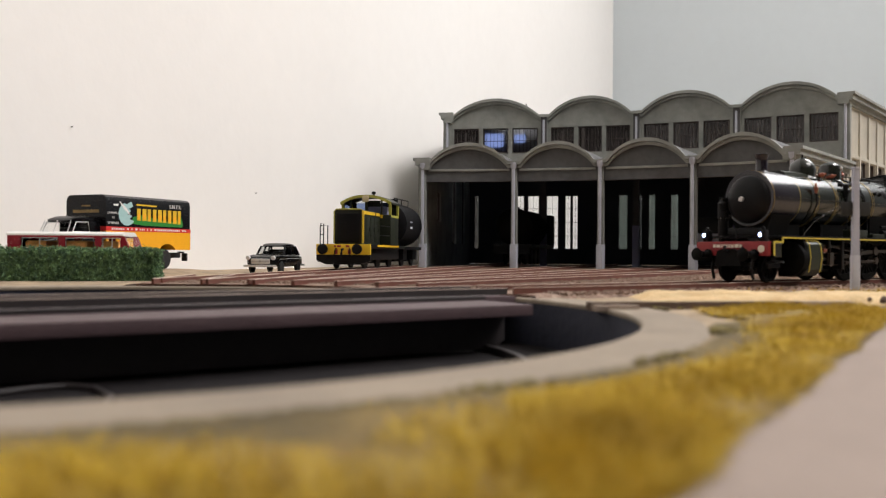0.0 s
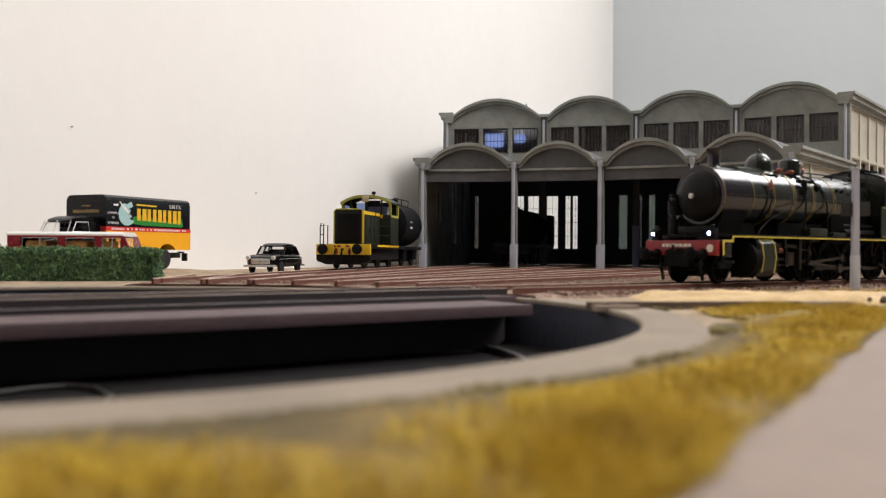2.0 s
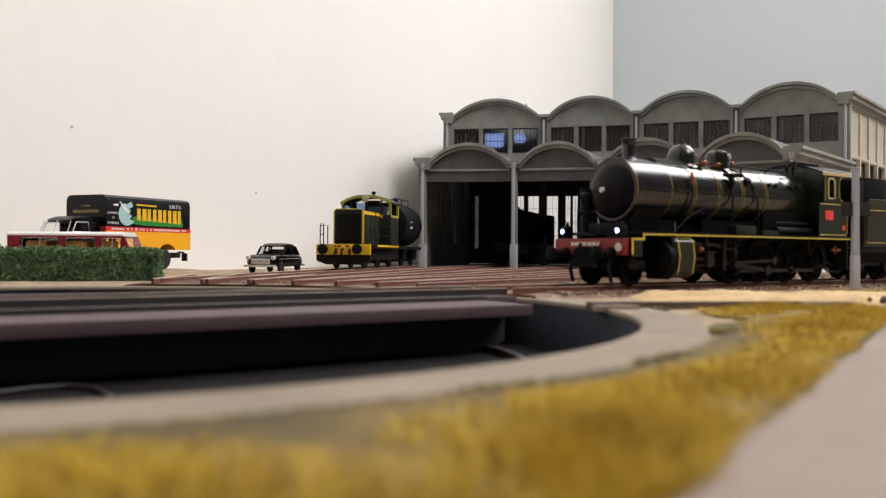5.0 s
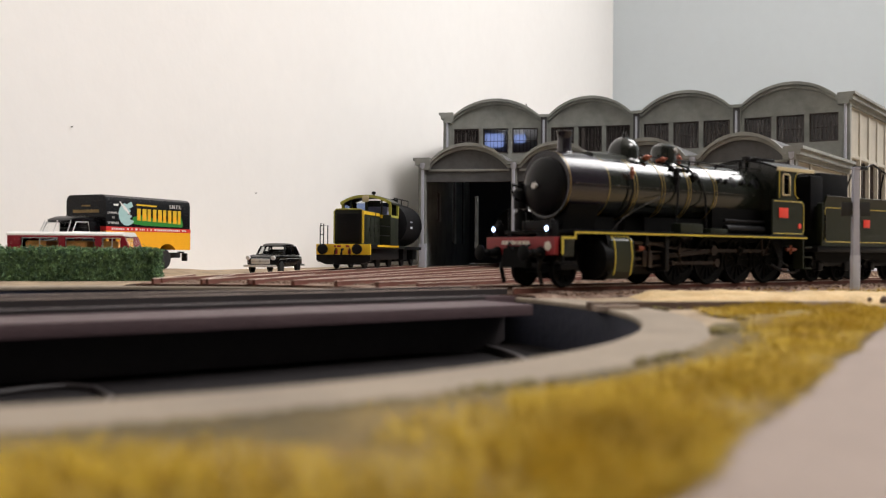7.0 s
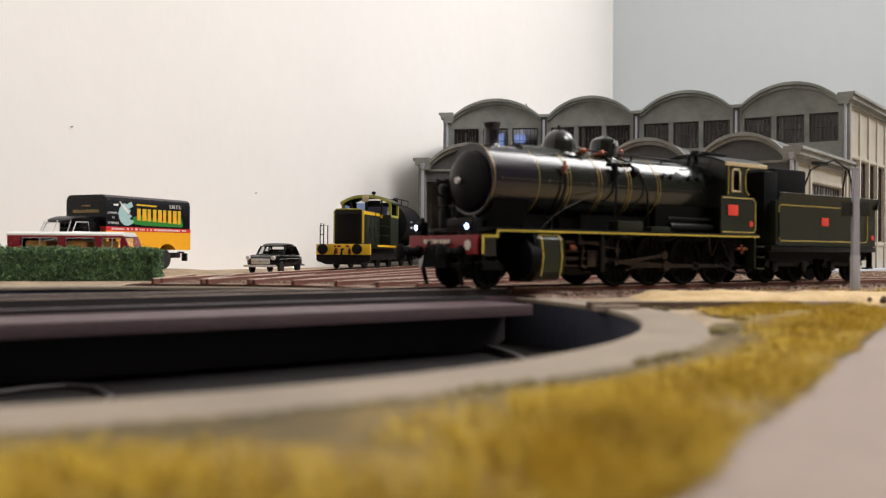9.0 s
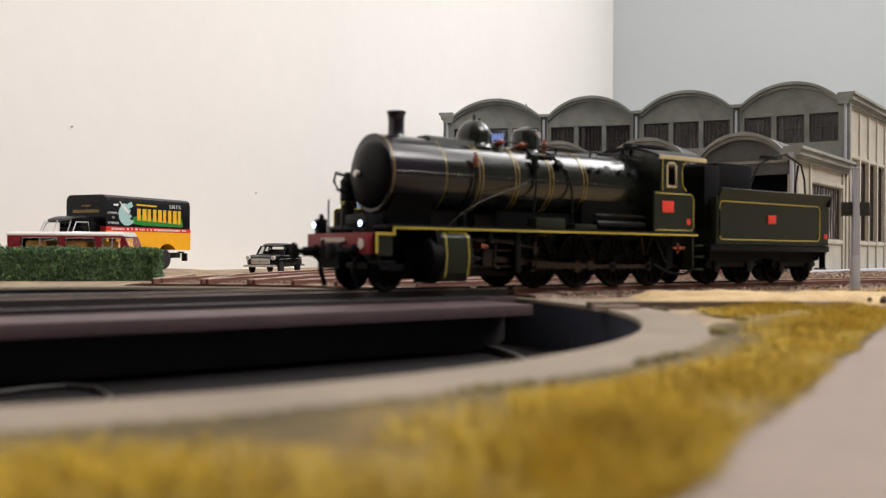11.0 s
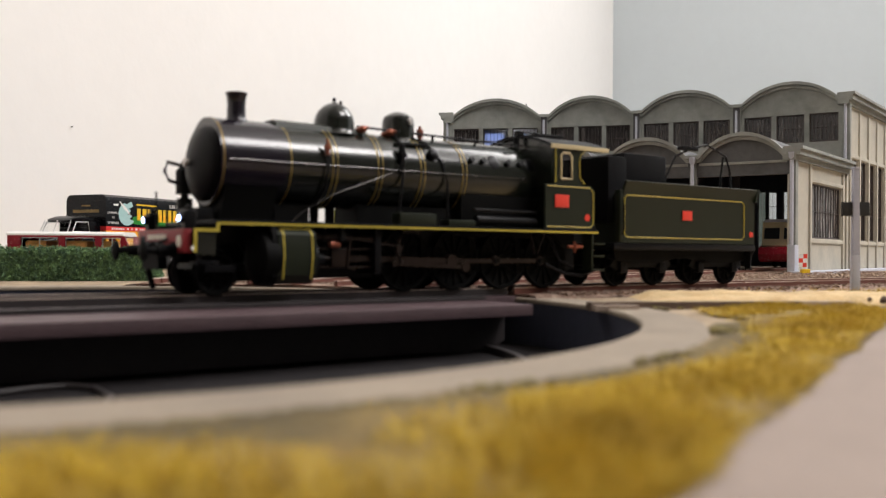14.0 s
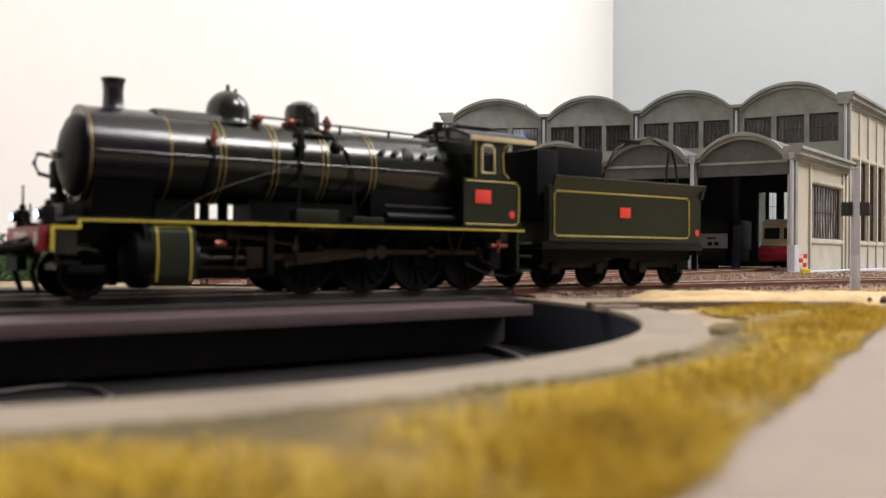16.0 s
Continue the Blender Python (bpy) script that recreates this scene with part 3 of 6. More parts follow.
boiler = lp("boiler", Mesh().lathe([(0, BR), (4.75, BR), (4.76, BR + 0.01), (7.15, BR + 0.01)], (2.27, 0, AX), (1, 0, 0), 56), GREEN, None, "dark green boiler barrel with brass bands")
BANDLINE = material("yellow_band_line", (0.34, 0.235, 0.05), 0.4, 0.2, vary=0.15, size=0.5)
for x in (2.27, 3.38, 4.54, 5.7, 6.92):
    band = lp("boiler_band", Mesh().lathe([(0, BR), (0.0, BR + 0.012), (0.14, BR + 0.012), (0.14, BR)], (x - 0.02, 0, AX), (1, 0, 0), 56, caps=False), GREEN, boiler, "flat green boiler band lined in yellow")
    for o in (-0.02, 0.095):
        lp("band_line", Mesh().lathe([(0, BR), (0.0, BR + 0.015), (0.02, BR + 0.015), (0.02, BR)], (x + o, 0, AX), (1, 0, 0), 56, caps=False), BANDLINE, band, "thin dull yellow line")
lp("firebox", Mesh().box(6.95, 9.4, -0.78, 0.78, 1.25, AX, 0.05), WHEELBLACK, boiler, "black firebox sides")
lp("smokebox_saddle", Mesh().prism([(-0.55, 0.9), (0.55, 0.9), (0.5, 1.5), (0.8, 2.2), (-0.8, 2.2), (-0.5, 1.5)], "x", 0.95, 2.1), WHEELBLACK, smoke)
for i, x in enumerate((7.2, 7.55, 8.35, 8.75)):
    lp("washout_plug", Mesh().cyl((x, -0.80, AX + 0.36), (x, -0.9, AX + 0.40), 0.07, n=12), BLACK, boiler, "round black washout plug")
for x in (7.92, 9.08):
    lp("inspection_cover", Mesh().lathe([(0, 0.2), (0.05, 0.19), (0.08, 0.1)], (x, -0.76, AX + 0.36), (0, -0.9, 0.42), 20), BLACK, boiler, "oval black inspection cover")
# top fittings
chim = lp("chimney", Mesh().lathe([(-0.08, 0.40), (0.0, 0.33), (0.07, 0.25), (0.16, 0.2), (0.45, 0.19), (0.62, 0.205), (0.66, 0.23), (0.70, 0.23), (0.71, 0.19), (0.55, 0.15), (0.3, 0.14)], (1.51, 0, 3.54), (0, 0, 1), 32, caps=False), SMOKE, None, "tall black chimney with a flared lip")
lp("cowling", Mesh().prism([(-0.42, 3.48), (0.42, 3.48), (0.36, 3.66), (0.2, 3.72), (-0.2, 3.72), (-0.36, 3.66)], "x", 2.25, 4.5), TGREEN, boiler, "raised cover plate along the boiler top")
dome = lp("steam_dome", Mesh().lathe([(0, 0.54), (0.06, 0.475), (0.14, 0.455), (0.32, 0.455), (0.45, 0.425), (0.57, 0.355), (0.67, 0.25), (0.73, 0.13), (0.75, 0.0)], (3.88, 0, 3.52), (0, 0, 1), 32), GREEN, None, "rounded dark green steam dome")
lp("finial", Mesh().lathe([(0, 0.05), (0.06, 0.03), (0.1, 0.05), (0.15, 0.0)], (3.88, 0, 4.26), (0, 0, 1), 10), BLACK, dome)
lp("dome_valve", Mesh().lathe([(0, 0.03), (0.09, 0.03), (0.1, 0.045), (0.14, 0.0)], (4.05, 0, 4.2), (0, 0, 1), 10), BLACK, dome)
sand = lp("sand_dome", Mesh().lathe([(0, 0.45), (0.06, 0.39), (0.46, 0.38), (0.58, 0.34), (0.66, 0.22), (0.7, 0.08), (0.71, 0.0)], (5.62, 0, 3.52), (0, 0, 1), 28), GREEN, None, "dark green cylindrical sand dome")
lp("sand_lid", Mesh().lathe([(0, 0.09), (0.05, 0.09), (0.06, 0.0)], (5.72, -0.36, 3.98), (0.3, -1, 0.1), 12), BRIGHT, sand)
for x, y in ((4.25, -0.28), (5.05, -0.18), (6.15, -0.16), (6.3, 0.05)):
    lp("valve", Mesh().lathe([(0, 0.05), (0.12, 0.05), (0.14, 0.085), (0.26, 0.085), (0.3, 0.04), (0.36, 0.03)], (x, y, 3.56 if x > 6 else 3.62), (0, 0, 1) if x > 6 else (0.5, -0.6, 0.2), 12), COPPER, None, "small copper safety valve")
hr = lp("top_pipe", Mesh().tube([(4.3, -0.3, 3.74), (5.2, -0.32, 3.72), (6.2, -0.33, 3.7), (7.6, -0.34, 3.68), (9.3, -0.35, 3.66)], 0.025), BLACK, None, "long thin pipe above the boiler")
for x in (6.4, 7.7, 8.9):
    lp("pipe_bracket", Mesh().cyl((x, -0.34, 3.5), (x, -0.34, 3.69), 0.03, n=8), BLACK, hr)
RH = 0.0
side = lp("handrail", Mesh().tube([(0.95, -0.95, AX + RH), (9.3, -0.95, AX + RH)], 0.013), PIPE, None, "thin side handrail")
for x in (1.1, 2.7, 4.3, 5.9, 7.3, 8.8):
    lp("handrail_knob", Mesh().cyl((x, -0.84, AX + RH), (x, -0.96, AX + RH), 0.025, n=8), STEEL, side)
lp("clack_valve", Mesh().lathe([(0, 0.05), (0.1, 0.05), (0.12, 0.075), (0.2, 0.075), (0.22, 0.04), (0.34, 0.035)], (3.2, -0.94, AX + 0.22), (0, 0, 1), 12), COPPER, None, "copper clack valve on the boiler side")
lp("feed_pipe", Mesh().tube([(3.2, -0.96, AX + 0.22), (3.2, -0.99, AX - 0.1), (3.16, -0.86, AX - 0.5), (3.12, -0.5, AX - 0.8)], 0.03), BLACK, None, "black feed pipe")
lp("slanting_pipe", Mesh().tube([(2.3, -1.05, 1.49), (2.5, -1.02, 1.66), (2.85, -1.0, 1.88), (3.2, -0.99, 2.06), (3.6, -0.98, 2.22), (4.7, -0.96, 2.6), (5.05, -0.94, 2.78)], 0.015), PIPE, None, "thin slanting steel pipe along the boiler")
lp("sand_pipe", Mesh().tube([(5.3, -0.3, 3.62), (5.25, -0.65, 3.42), (5.2, -0.9, 3.05), (5.15, -0.95, 2.6), (5.0, -0.98, 1.6)], 0.03), BLACK, None)
lp("sand_pipe", Mesh().tube([(5.7, -0.3, 3.62), (6.0, -0.6, 3.46), (6.3, -0.9, 3.0), (6.4, -0.96, 2.5), (6.4, -0.98, 1.6)], 0.03), BLACK, None)
lp("gear_box", Mesh().lathe([(0, 0.13), (0.1, 0.14), (0.14, 0.08)], (6.05, -0.78, AX + 0.42), (0.1, -0.9, 0.45), 16), BLACK, None)
lp("sand_gear", Mesh().box(5.1, 5.2, -0.97, -0.8, AX + 0.15, AX + 0.62, 0.03).cyl((5.15, -0.9, AX + 0.35), (5.15, -1.02, AX + 0.35), 0.06, n=12).box(5.1, 6.0, -0.72, -0.62, AX + 0.62, AX + 0.67, 0.015).beam((5.12, -0.98, AX + 0.3), (5.0, -0.98, AX - 0.1), 0.03, 0.05, (0, 1, 0)), BLACK, None)
# running board with yellow edge, raised behind the buffer beam
board = lp("running_board", Mesh().box(0.5, 10.95, -1.45, 1.45, 1.41, 1.49, 0.015), BLACK, None, "black running board")
lp("yellow_edge", Mesh().box(0.5, 10.95, -1.462, -1.452, 1.395, 1.44), YELLOW, board, "bright yellow edge line")
lp("yellow_edge", Mesh().box(0.05, 0.55, -1.462, -1.44, 1.25, 1.31).box(0.5, 0.56, -1.466, -1.44, 1.25, 1.44).box(0.05, 0.11, -1.464, -1.44, 0.85, 1.28), YELLOW, board, "bright yellow edge line")
lp("front_apron", Mesh().box(0.06, 0.52, -1.438, 1.438, 1.2, 1.3, 0.015).box(0.1, 0.5, -1.43, -1.3, 0.8, 1.2).box(0.1, 0.5, 1.3, 1.43, 0.8, 1.2), GREEN, board, "green lower front footplate")
lp("front_step", Mesh().box(0.1, 0.55, -1.5, -1.1, 0.62, 0.68, 0.01).box(0.15, 0.2, -1.4, -1.3, 0.68, 1.2), BLACK, board)
for x0, x1, z1 in ((4.85, 5.85, 1.76), (6.2, 7.0, 1.64)):
    lp("tool_box", Mesh().box(x0, x1, -1.3, -0.95, 1.49, z1, 0.03), TGREEN, board, "green tool box on the running board")
lp("air_reservoir", Mesh().cyl((7.15, -1.1, 1.66), (9.05, -1.1, 1.66), 0.11, n=20).cyl((7.1, -1.1, 1.9), (9.1, -1.1, 1.9), 0.045, n=10), BLACK, board, "long black air reservoir")
# buffer beam, buffers, lamps
beam = lp("buffer_beam", Mesh().box(-0.12, 0.05, -1.36, 1.36, 0.84, 1.3, 0.02), RED, None, "dark red front buffer beam")
x = -0.42
for w in (0.1, 0.14, 0.12, 0.05, 0.16, 0.05, 0.14, 0.1):
    lp("number_bar", Mesh().box(-0.132, -0.119, x, x + w, 1.1, 1.2), BARS, beam)
    x += w + 0.035
lp("beam_disc", Mesh().cyl((-0.13, -1.12, 1.06), (-0.119, -1.12, 1.06), 0.12, n=20), BARS, beam)
for y in (-0.88, 0.88):
    b = lp("buffer", Mesh().lathe([(0, 0.17), (0.05, 0.17), (0.06, 0.12), (0.35, 0.11), (0.36, 0.07), (0.58, 0.07)], (-0.12, y, 0.88), (-1, 0, 0), 20), WHEELBLACK, beam, "black buffer stock")
    lp("buffer_head", Mesh().lathe([(0, 0.07), (0.02, 0.2), (0.06, 0.21), (0.1, 0.13), (0.11, 0)], (-0.68, y, 0.88), (-1, 0, 0), 24), WHEELBLACK, b)
    lp("guard_iron", Mesh().beam((0.0, y * 0.85, 0.84), (-0.1, y * 0.85, 0.45), 0.1, 0.05, (0, 1, 0)).beam((-0.1, y * 0.85, 0.47), (0.02, y * 0.85, 0.08), 0.1, 0.05, (0, 1, 0)), BLACK, beam)
for y in (-1.05, 1.08):
    h = lp("headlamp", Mesh().box(-0.02, 0.2, y - 0.12, y + 0.12, 1.3, 1.66, 0.03).lathe([(0, 0.1), (0.12, 0.1)], (0.02, y, 1.51), (-1, 0, 0), 20).lathe([(0, 0.06), (0.08, 0.06), (0.12, 0.02)], (0.1, y, 1.66), (0, 0, 1), 10), BLACK, None, "black headlamp with a lit white lens")
    lp("lens", Mesh().lathe([(0, 0.062), (0.012, 0.05), (0.022, 0)], (-0.1, y, 1.51), (-1, 0, 0), 20), LAMP, h, "glowing white lens")
lp("coupling_box", Mesh().prism([(-0.5, 0.5), (0.5, 0.5), (0.42, 0.98), (0.2, 1.06), (-0.2, 1.06), (-0.42, 0.98)], "x", -0.3, -0.12).bevel(0.04), WHEELBLACK, beam, "black coupling gear below the beam")
lp("draw_hook", Mesh().tube([(-0.12, 0, 1.0), (-0.4, 0, 1.0), (-0.48, 0, 1.06), (-0.46, 0, 1.14), (-0.4, 0, 1.12)], 0.04), BLACK, beam)
lp("brake_hose", Mesh().tube([(-0.1, -0.45, 1.1), (-0.25, -0.45, 1.05), (-0.28, -0.45, 0.75), (-0.2, -0.45, 0.6)], 0.035), BLACK, beam)
lp("lamp_iron", Mesh().cyl((0.0, 0.55, 1.3), (0.0, 0.55, 2.1), 0.02, n=8).cyl((0.0, -0.1, 1.3), (0.0, -0.1, 1.72), 0.02, n=8), BLACK, beam)
pump = lp("air_pump", Mesh().cyl((0.75, 0.95, 1.5), (0.75, 0.95, 2.0), 0.17, n=16).cyl((0.75, 0.95, 2.1), (0.75, 0.95, 2.6), 0.19, n=16).lathe([(0, 0.19), (0.1, 0.1), (0.2, 0.08)], (0.75, 0.95, 2.6), (0, 0, 1), 16).cyl((0.75, 0.95, 2.0), (0.75, 0.95, 2.1), 0.08, n=10), BLACK, None, "black air pump beside the smokebox")
lp("pump_pipe", Mesh().tube([(0.6, 0.8, 2.7), (0.3, 0.75, 2.75), (0.22, 0.7, 2.55), (0.3, 0.65, 2.35), (0.5, 0.6, 2.3)], 0.04), BLACK, pump)
lp("front_box", Mesh().box(0.45, 0.8, -0.55, 0.55, 1.49, 1.75, 0.03), BLACK, board)
# frames, cylinders, valve gear (fixed)
for y in (-0.55, 0.55):
    lp("frame_plate", Mesh().prism([(0.05, 0.95), (0.05, 1.4), (10.9, 1.4), (10.9, 0.5), (10.4, 0.3), (2.9, 0.3), (1.7, 0.6), (1.3, 1.05)], "y", y - 0.04, y + 0.04), BLACK, None, "black main frame plate")
for s in (-1, 1):
    c = lp("cylinder_block", Mesh().prism([(s * 0.6, 0.42), (s * 0.85, 0.2), (s * 1.3, 0.2), (s * 1.52, 0.4), (s * 1.58, 0.8), (s * 1.52, 1.22), (s * 1.4, 1.33), (s * 0.6, 1.33)], "x", 1.78, 2.62).bevel(0.05), TGREEN, None, "green cylinder casing with yellow lines")
    lp("cylinder_cover", Mesh().lathe([(0, 0.2), (0.05, 0.45), (0.12, 0.54), (0.3, 0.56), (0.42, 0.56)], (1.4, s * 1.05, 0.74), (1, 0, 0), 36), WHEELBLACK, c, "round black cylinder cover")
    lp("front_plate", Mesh().prism([(s * 0.55, 0.16), (s * 1.3, 0.16), (s * 1.5, 0.36), (s * 1.55, 0.8), (s * 1.5, 1.2), (s * 1.42, 1.4), (s * 0.55, 1.4)], "x", 1.66, 1.775).bevel(0.03), WHEELBLACK, c, "black front plate of the cylinder block")
    lp("piston_valve", Mesh().lathe([(0, 0.1), (0.2, 0.12), (0.22, 0.22), (0.42, 0.24)], (1.38, s * 1.0, 1.2), (1, 0, 0), 20), WHEELBLACK, c)
    for x in (1.86, 2.5):
        lp("yellow_line", Mesh().prism([(s * 1.50, 0.3), (s * 1.535, 0.4), (s * 1.595, 0.8), (s * 1.535, 1.225), (s * 1.41, 1.345), (s * 1.38, 1.345), (s * 1.50, 1.2), (s * 1.56, 0.8), (s * 1.50, 0.4)], "x", x + 0.01, x + 0.04), YELLOW, c, "thin yellow line")
    lp("yellow_line", Mesh().box(1.86, 2.55, min(s * 1.37, s * 1.44), max(s * 1.37, s * 1.44), 1.327, 1.342), YELLOW, c)
    lp("rear_cover", Mesh().lathe([(0, 0.42), (0.12, 0.4), (0.16, 0.15), (0.4, 0.12)], (2.62, s * 1.08, 0.72), (1, 0, 0), 24), BLACK, c)
    for z in (0.55, 0.94):
        lp("slide_bar", Mesh().box(2.78, 4.3, s * 1.12 - 0.045, s * 1.12 + 0.045, z - 0.022, z + 0.022, 0.006), STEEL, None, "oily steel slide bar")
    lp("motion_bracket", Mesh().box(4.2, 4.36, min(s * 0.6, s * 1.3), max(s * 0.6, s * 1.3), 0.4, 1.4, 0.02).box(3.3, 3.42, min(s * 0.7, s * 1.36), max(s * 0.7, s * 1.36), 1.1, 1.4, 0.02), BLACK, None, "black motion bracket")
    lp("valve_spindle", Mesh().lathe([(0, 0.06), (0.3, 0.06), (0.32, 0.085), (0.95, 0.085), (0.97, 0.05), (1.6, 0.05)], (2.62, s * 1.2, 1.2), (1, 0, -0.02), 12), STEEL, None, "oily valve spindle guide")
    lp("spindle_cap", Mesh().lathe([(0, 0.07), (0.2, 0.075), (0.24, 0.05)], (3.1, s * 1.24, 1.03), (1, 0, 0), 12), COPPER, None, "copper coloured spindle cap")
    lp("combination_lever", Mesh().beam((3.62, s * 1.22, 1.24), (3.55, s * 1.22, 0.55), 0.04, 0.06, (0, 1, 0)).beam((3.55, s * 1.22, 0.55), (3.75, s * 1.2, 0.5), 0.04, 0.05, (0, 1, 0)), STEEL, None, "slim steel combination lever")
    lp("radius_rod", Mesh().beam((3.62, s * 1.22, 1.17), (4.95, s * 1.24, 1.0), 0.04, 0.06, (0, 1, 0)), STEEL, None, "slim steel radius rod")
    lp("expansion_link", Mesh().tube([(4.92, s * 1.26, 1.26), (4.84, s * 1.26, 1.1), (4.82, s * 1.26, 0.95), (4.84, s * 1.26, 0.8), (4.92, s * 1.26, 0.64)], 0.04).cyl((4.82, s * 1.2, 0.95), (4.82, s * 1.32, 0.95), 0.08, n=14), STEEL, None, "curved expansion link")
    lp("lifting_link", Mesh().beam((4.95, s * 1.25, 1.34), (5.35, s * 1.25, 1.34), 0.04, 0.05).cyl((5.35, s * 1.1, 1.34), (5.35, s * 1.3, 1.34), 0.05, n=10), STEEL, None, "short lifting arm")
    for x in (8.7, 9.2):
        lp("spring_hanger", Mesh().beam((x, s * 1.3, 1.4), (x + (0.28 if x < 9 else -0.12), s * 1.15, 0.85), 0.05, 0.03), STEEL)
    lp("injector", Mesh().cyl((9.98, s * 1.32, 1.05), (10.5, s * 1.32, 1.05), 0.045, n=10).cyl((10.22, s * 1.32, 0.9), (10.22, s * 1.32, 1.19), 0.035, n=10).cyl((10.22, s * 1.3, 1.05), (10.22, s * 1.42, 1.05), 0.06, n=10), COPPER, None, "copper coloured injector")
    lp("cab_step", Mesh().box(10.75, 11.15, min(s * 1.1, s * 1.5), max(s * 1.1, s * 1.5), 0.42, 0.47, 0.01).box(10.75, 11.15, min(s * 1.1, s * 1.5), max(s * 1.1, s * 1.5), 0.78, 0.83, 0.01).box(10.75, 11.15, min(s * 1.1, s * 1.5), max(s * 1.1, s * 1.5), 1.1, 1.15, 0.01).box(10.7, 10.76, min(s * 1.12, s * 1.46), max(s * 1.12, s * 1.46), 0.42, 1.4), TGREEN, None, "dark green cab steps")
    lp("ash_pan", Mesh().box(7.4, 9.2, min(s * 0.2, s * 0.5), max(s * 0.2, s * 0.5), 0.35, 1.2), BLACK)
    lp("pipe_run", Mesh().tube([(9.3, s * 1.2, 0.6), (10.0, s * 1.2, 0.35), (10.6, s * 1.2, 0.3), (11.2, s * 1.0, 0.4)], 0.04).tube([(9.5, s * 1.15, 1.3), (9.8, s * 1.2, 0.7), (10.3, s * 1.2, 0.5)], 0.03), BLACK)
# cab: side sheets with a window and a curved rear cut-out, front sheet, roof
for s in (-1, 1):
    y0, y1 = sorted((s * 1.42, s * 1.37))
    low = lp("cab_side", Mesh().prism([(9.1, 1.49), (10.72, 1.49), (10.84, 1.62), (10.84, 2.5), (10.7, 2.62), (9.1, 2.62)], "y", y0, y1), TGREEN, None, "dark green cab side sheet with yellow lining")
    up = Mesh()
    up.box(9.38, 9.62, y0, y1, 2.62, 3.62).box(9.62, 10.0, y0, y1, 2.62, 2.75).box(9.62, 10.0, y0, y1, 3.45, 3.62).box(10.0, 10.2, y0, y1, 2.62, 3.62)
    cut = [(10.2, 2.62), (10.42, 2.62)] + [(10.42 - 0.17 * math.sin(a), 2.85 - 0.17 * math.cos(a) + 0.0) for a in (0.4, 0.9, 1.5)] + [(10.26, 3.25)] + [(10.3 + 0.3 - 0.32 * math.cos(a), 3.25 + 0.26 * math.sin(a)) for a in (0.3, 0.8, 1.2, 1.57)] + [(11.1, 3.51), (11.1, 3.62), (10.2, 3.62)]
    up.prism(cut, "y", y0, y1)
    u = lp("cab_upper_side", up, TGREEN, None, "green upper cab side with window and door gap")
    yy = s * 1.425
    for pts in ([(9.16, 2.57), (10.66, 2.57), (10.78, 2.46), (10.78, 1.64), (10.68, 1.55), (9.16, 1.55)], [(9.44, 2.66), (9.44, 3.57)], [(10.46, 2.68), (10.3, 2.8), (10.27, 3.2), (10.33, 3.42), (10.5, 3.54), (11.05, 3.56)]):
        lp("yellow_line", Mesh().tube([(px, yy, pz) for px, pz in pts], 0.016, 6), YELLOW, low, "thin yellow line")
    lp("window_frame", Mesh().tube([(9.62, yy, 2.77), (10.0, yy, 2.77), (10.0, yy, 3.35), (9.92, yy, 3.43), (9.7, yy, 3.43), (9.62, yy, 3.35), (9.62, yy, 2.77)], 0.035, 8), CREAM, u, "cream rounded window frame")
    lp("pane", Mesh().box(9.62, 10.0, s * 1.4 - 0.008, s * 1.4 + 0.008, 2.75, 3.45), CABGLASS, u)
    lp("number_plate", Mesh().box(9.42, 9.9, min(yy, yy + s * 0.02), max(yy, yy + s * 0.02), 2.04, 2.36, 0.008), PLATE_RED, low, "red plate on the cab side")
    lp("shed_plate", Mesh().cyl((10.56, yy - s * 0.01, 1.8), (10.56, yy + s * 0.015, 1.8), 0.09, n=16), PLATE_RED, low, "small round red plate")
roof_arc = [(1.47 * i / 9, 3.62 + 0.33 * (1 - (i / 9) ** 2)) for i in range(-9, 10)]
roof = lp("cab_roof", Mesh().prism(roof_arc + [(y, z - 0.06) for y, z in reversed(roof_arc)], "x", 9.25, 11.3), BLACK, None, "curved black cab roof")
for s in (-1, 1):
    lp("roof_gutter", Mesh().box(9.25, 11.3, min(s * 1.475, s * 1.44), max(s * 1.475, s * 1.44), 3.52, 3.64, 0.01), CREAM, roof, "pale cream roof edge")
lp("roof_vent", Mesh().box(9.7, 10.6, -0.5, 0.5, 3.93, 4.02, 0.03), BLACK, roof)
lp("whistle", Mesh().lathe([(0, 0.03), (0.1, 0.03), (0.11, 0.06), (0.3, 0.06), (0.32, 0.0)], (9.2, -0.15, 3.6), (0, 0, 1), 10), BLACK, roof)
lp("roof_handle", Mesh().tube([(9.0, -0.5, 3.5), (9.0, -0.5, 3.98), (9.55, -0.55, 4.0), (9.75, -0.6, 3.9)], 0.025).box(8.88, 9.08, -0.62, -0.45, 3.86, 4.0, 0.01), BLACK, roof)
front_sheet = Mesh().prism([(-1.37, 1.49), (1.37, 1.49), (1.37, 3.6)] + [(y, z - 0.06) for y, z in reversed(roof_arc[2:-2])] + [(-1.37, 3.6)], "x", 9.38, 9.43)
lp("cab_front", front_sheet, GREEN, None, "dark green cab front sheet")
lp("backhead", Mesh().cyl((9.42, 0, AX), (9.9, 0, AX), 0.8, n=32).box(9.42, 11.0, -1.3, 1.3, 1.4, 1.6), BLACK)

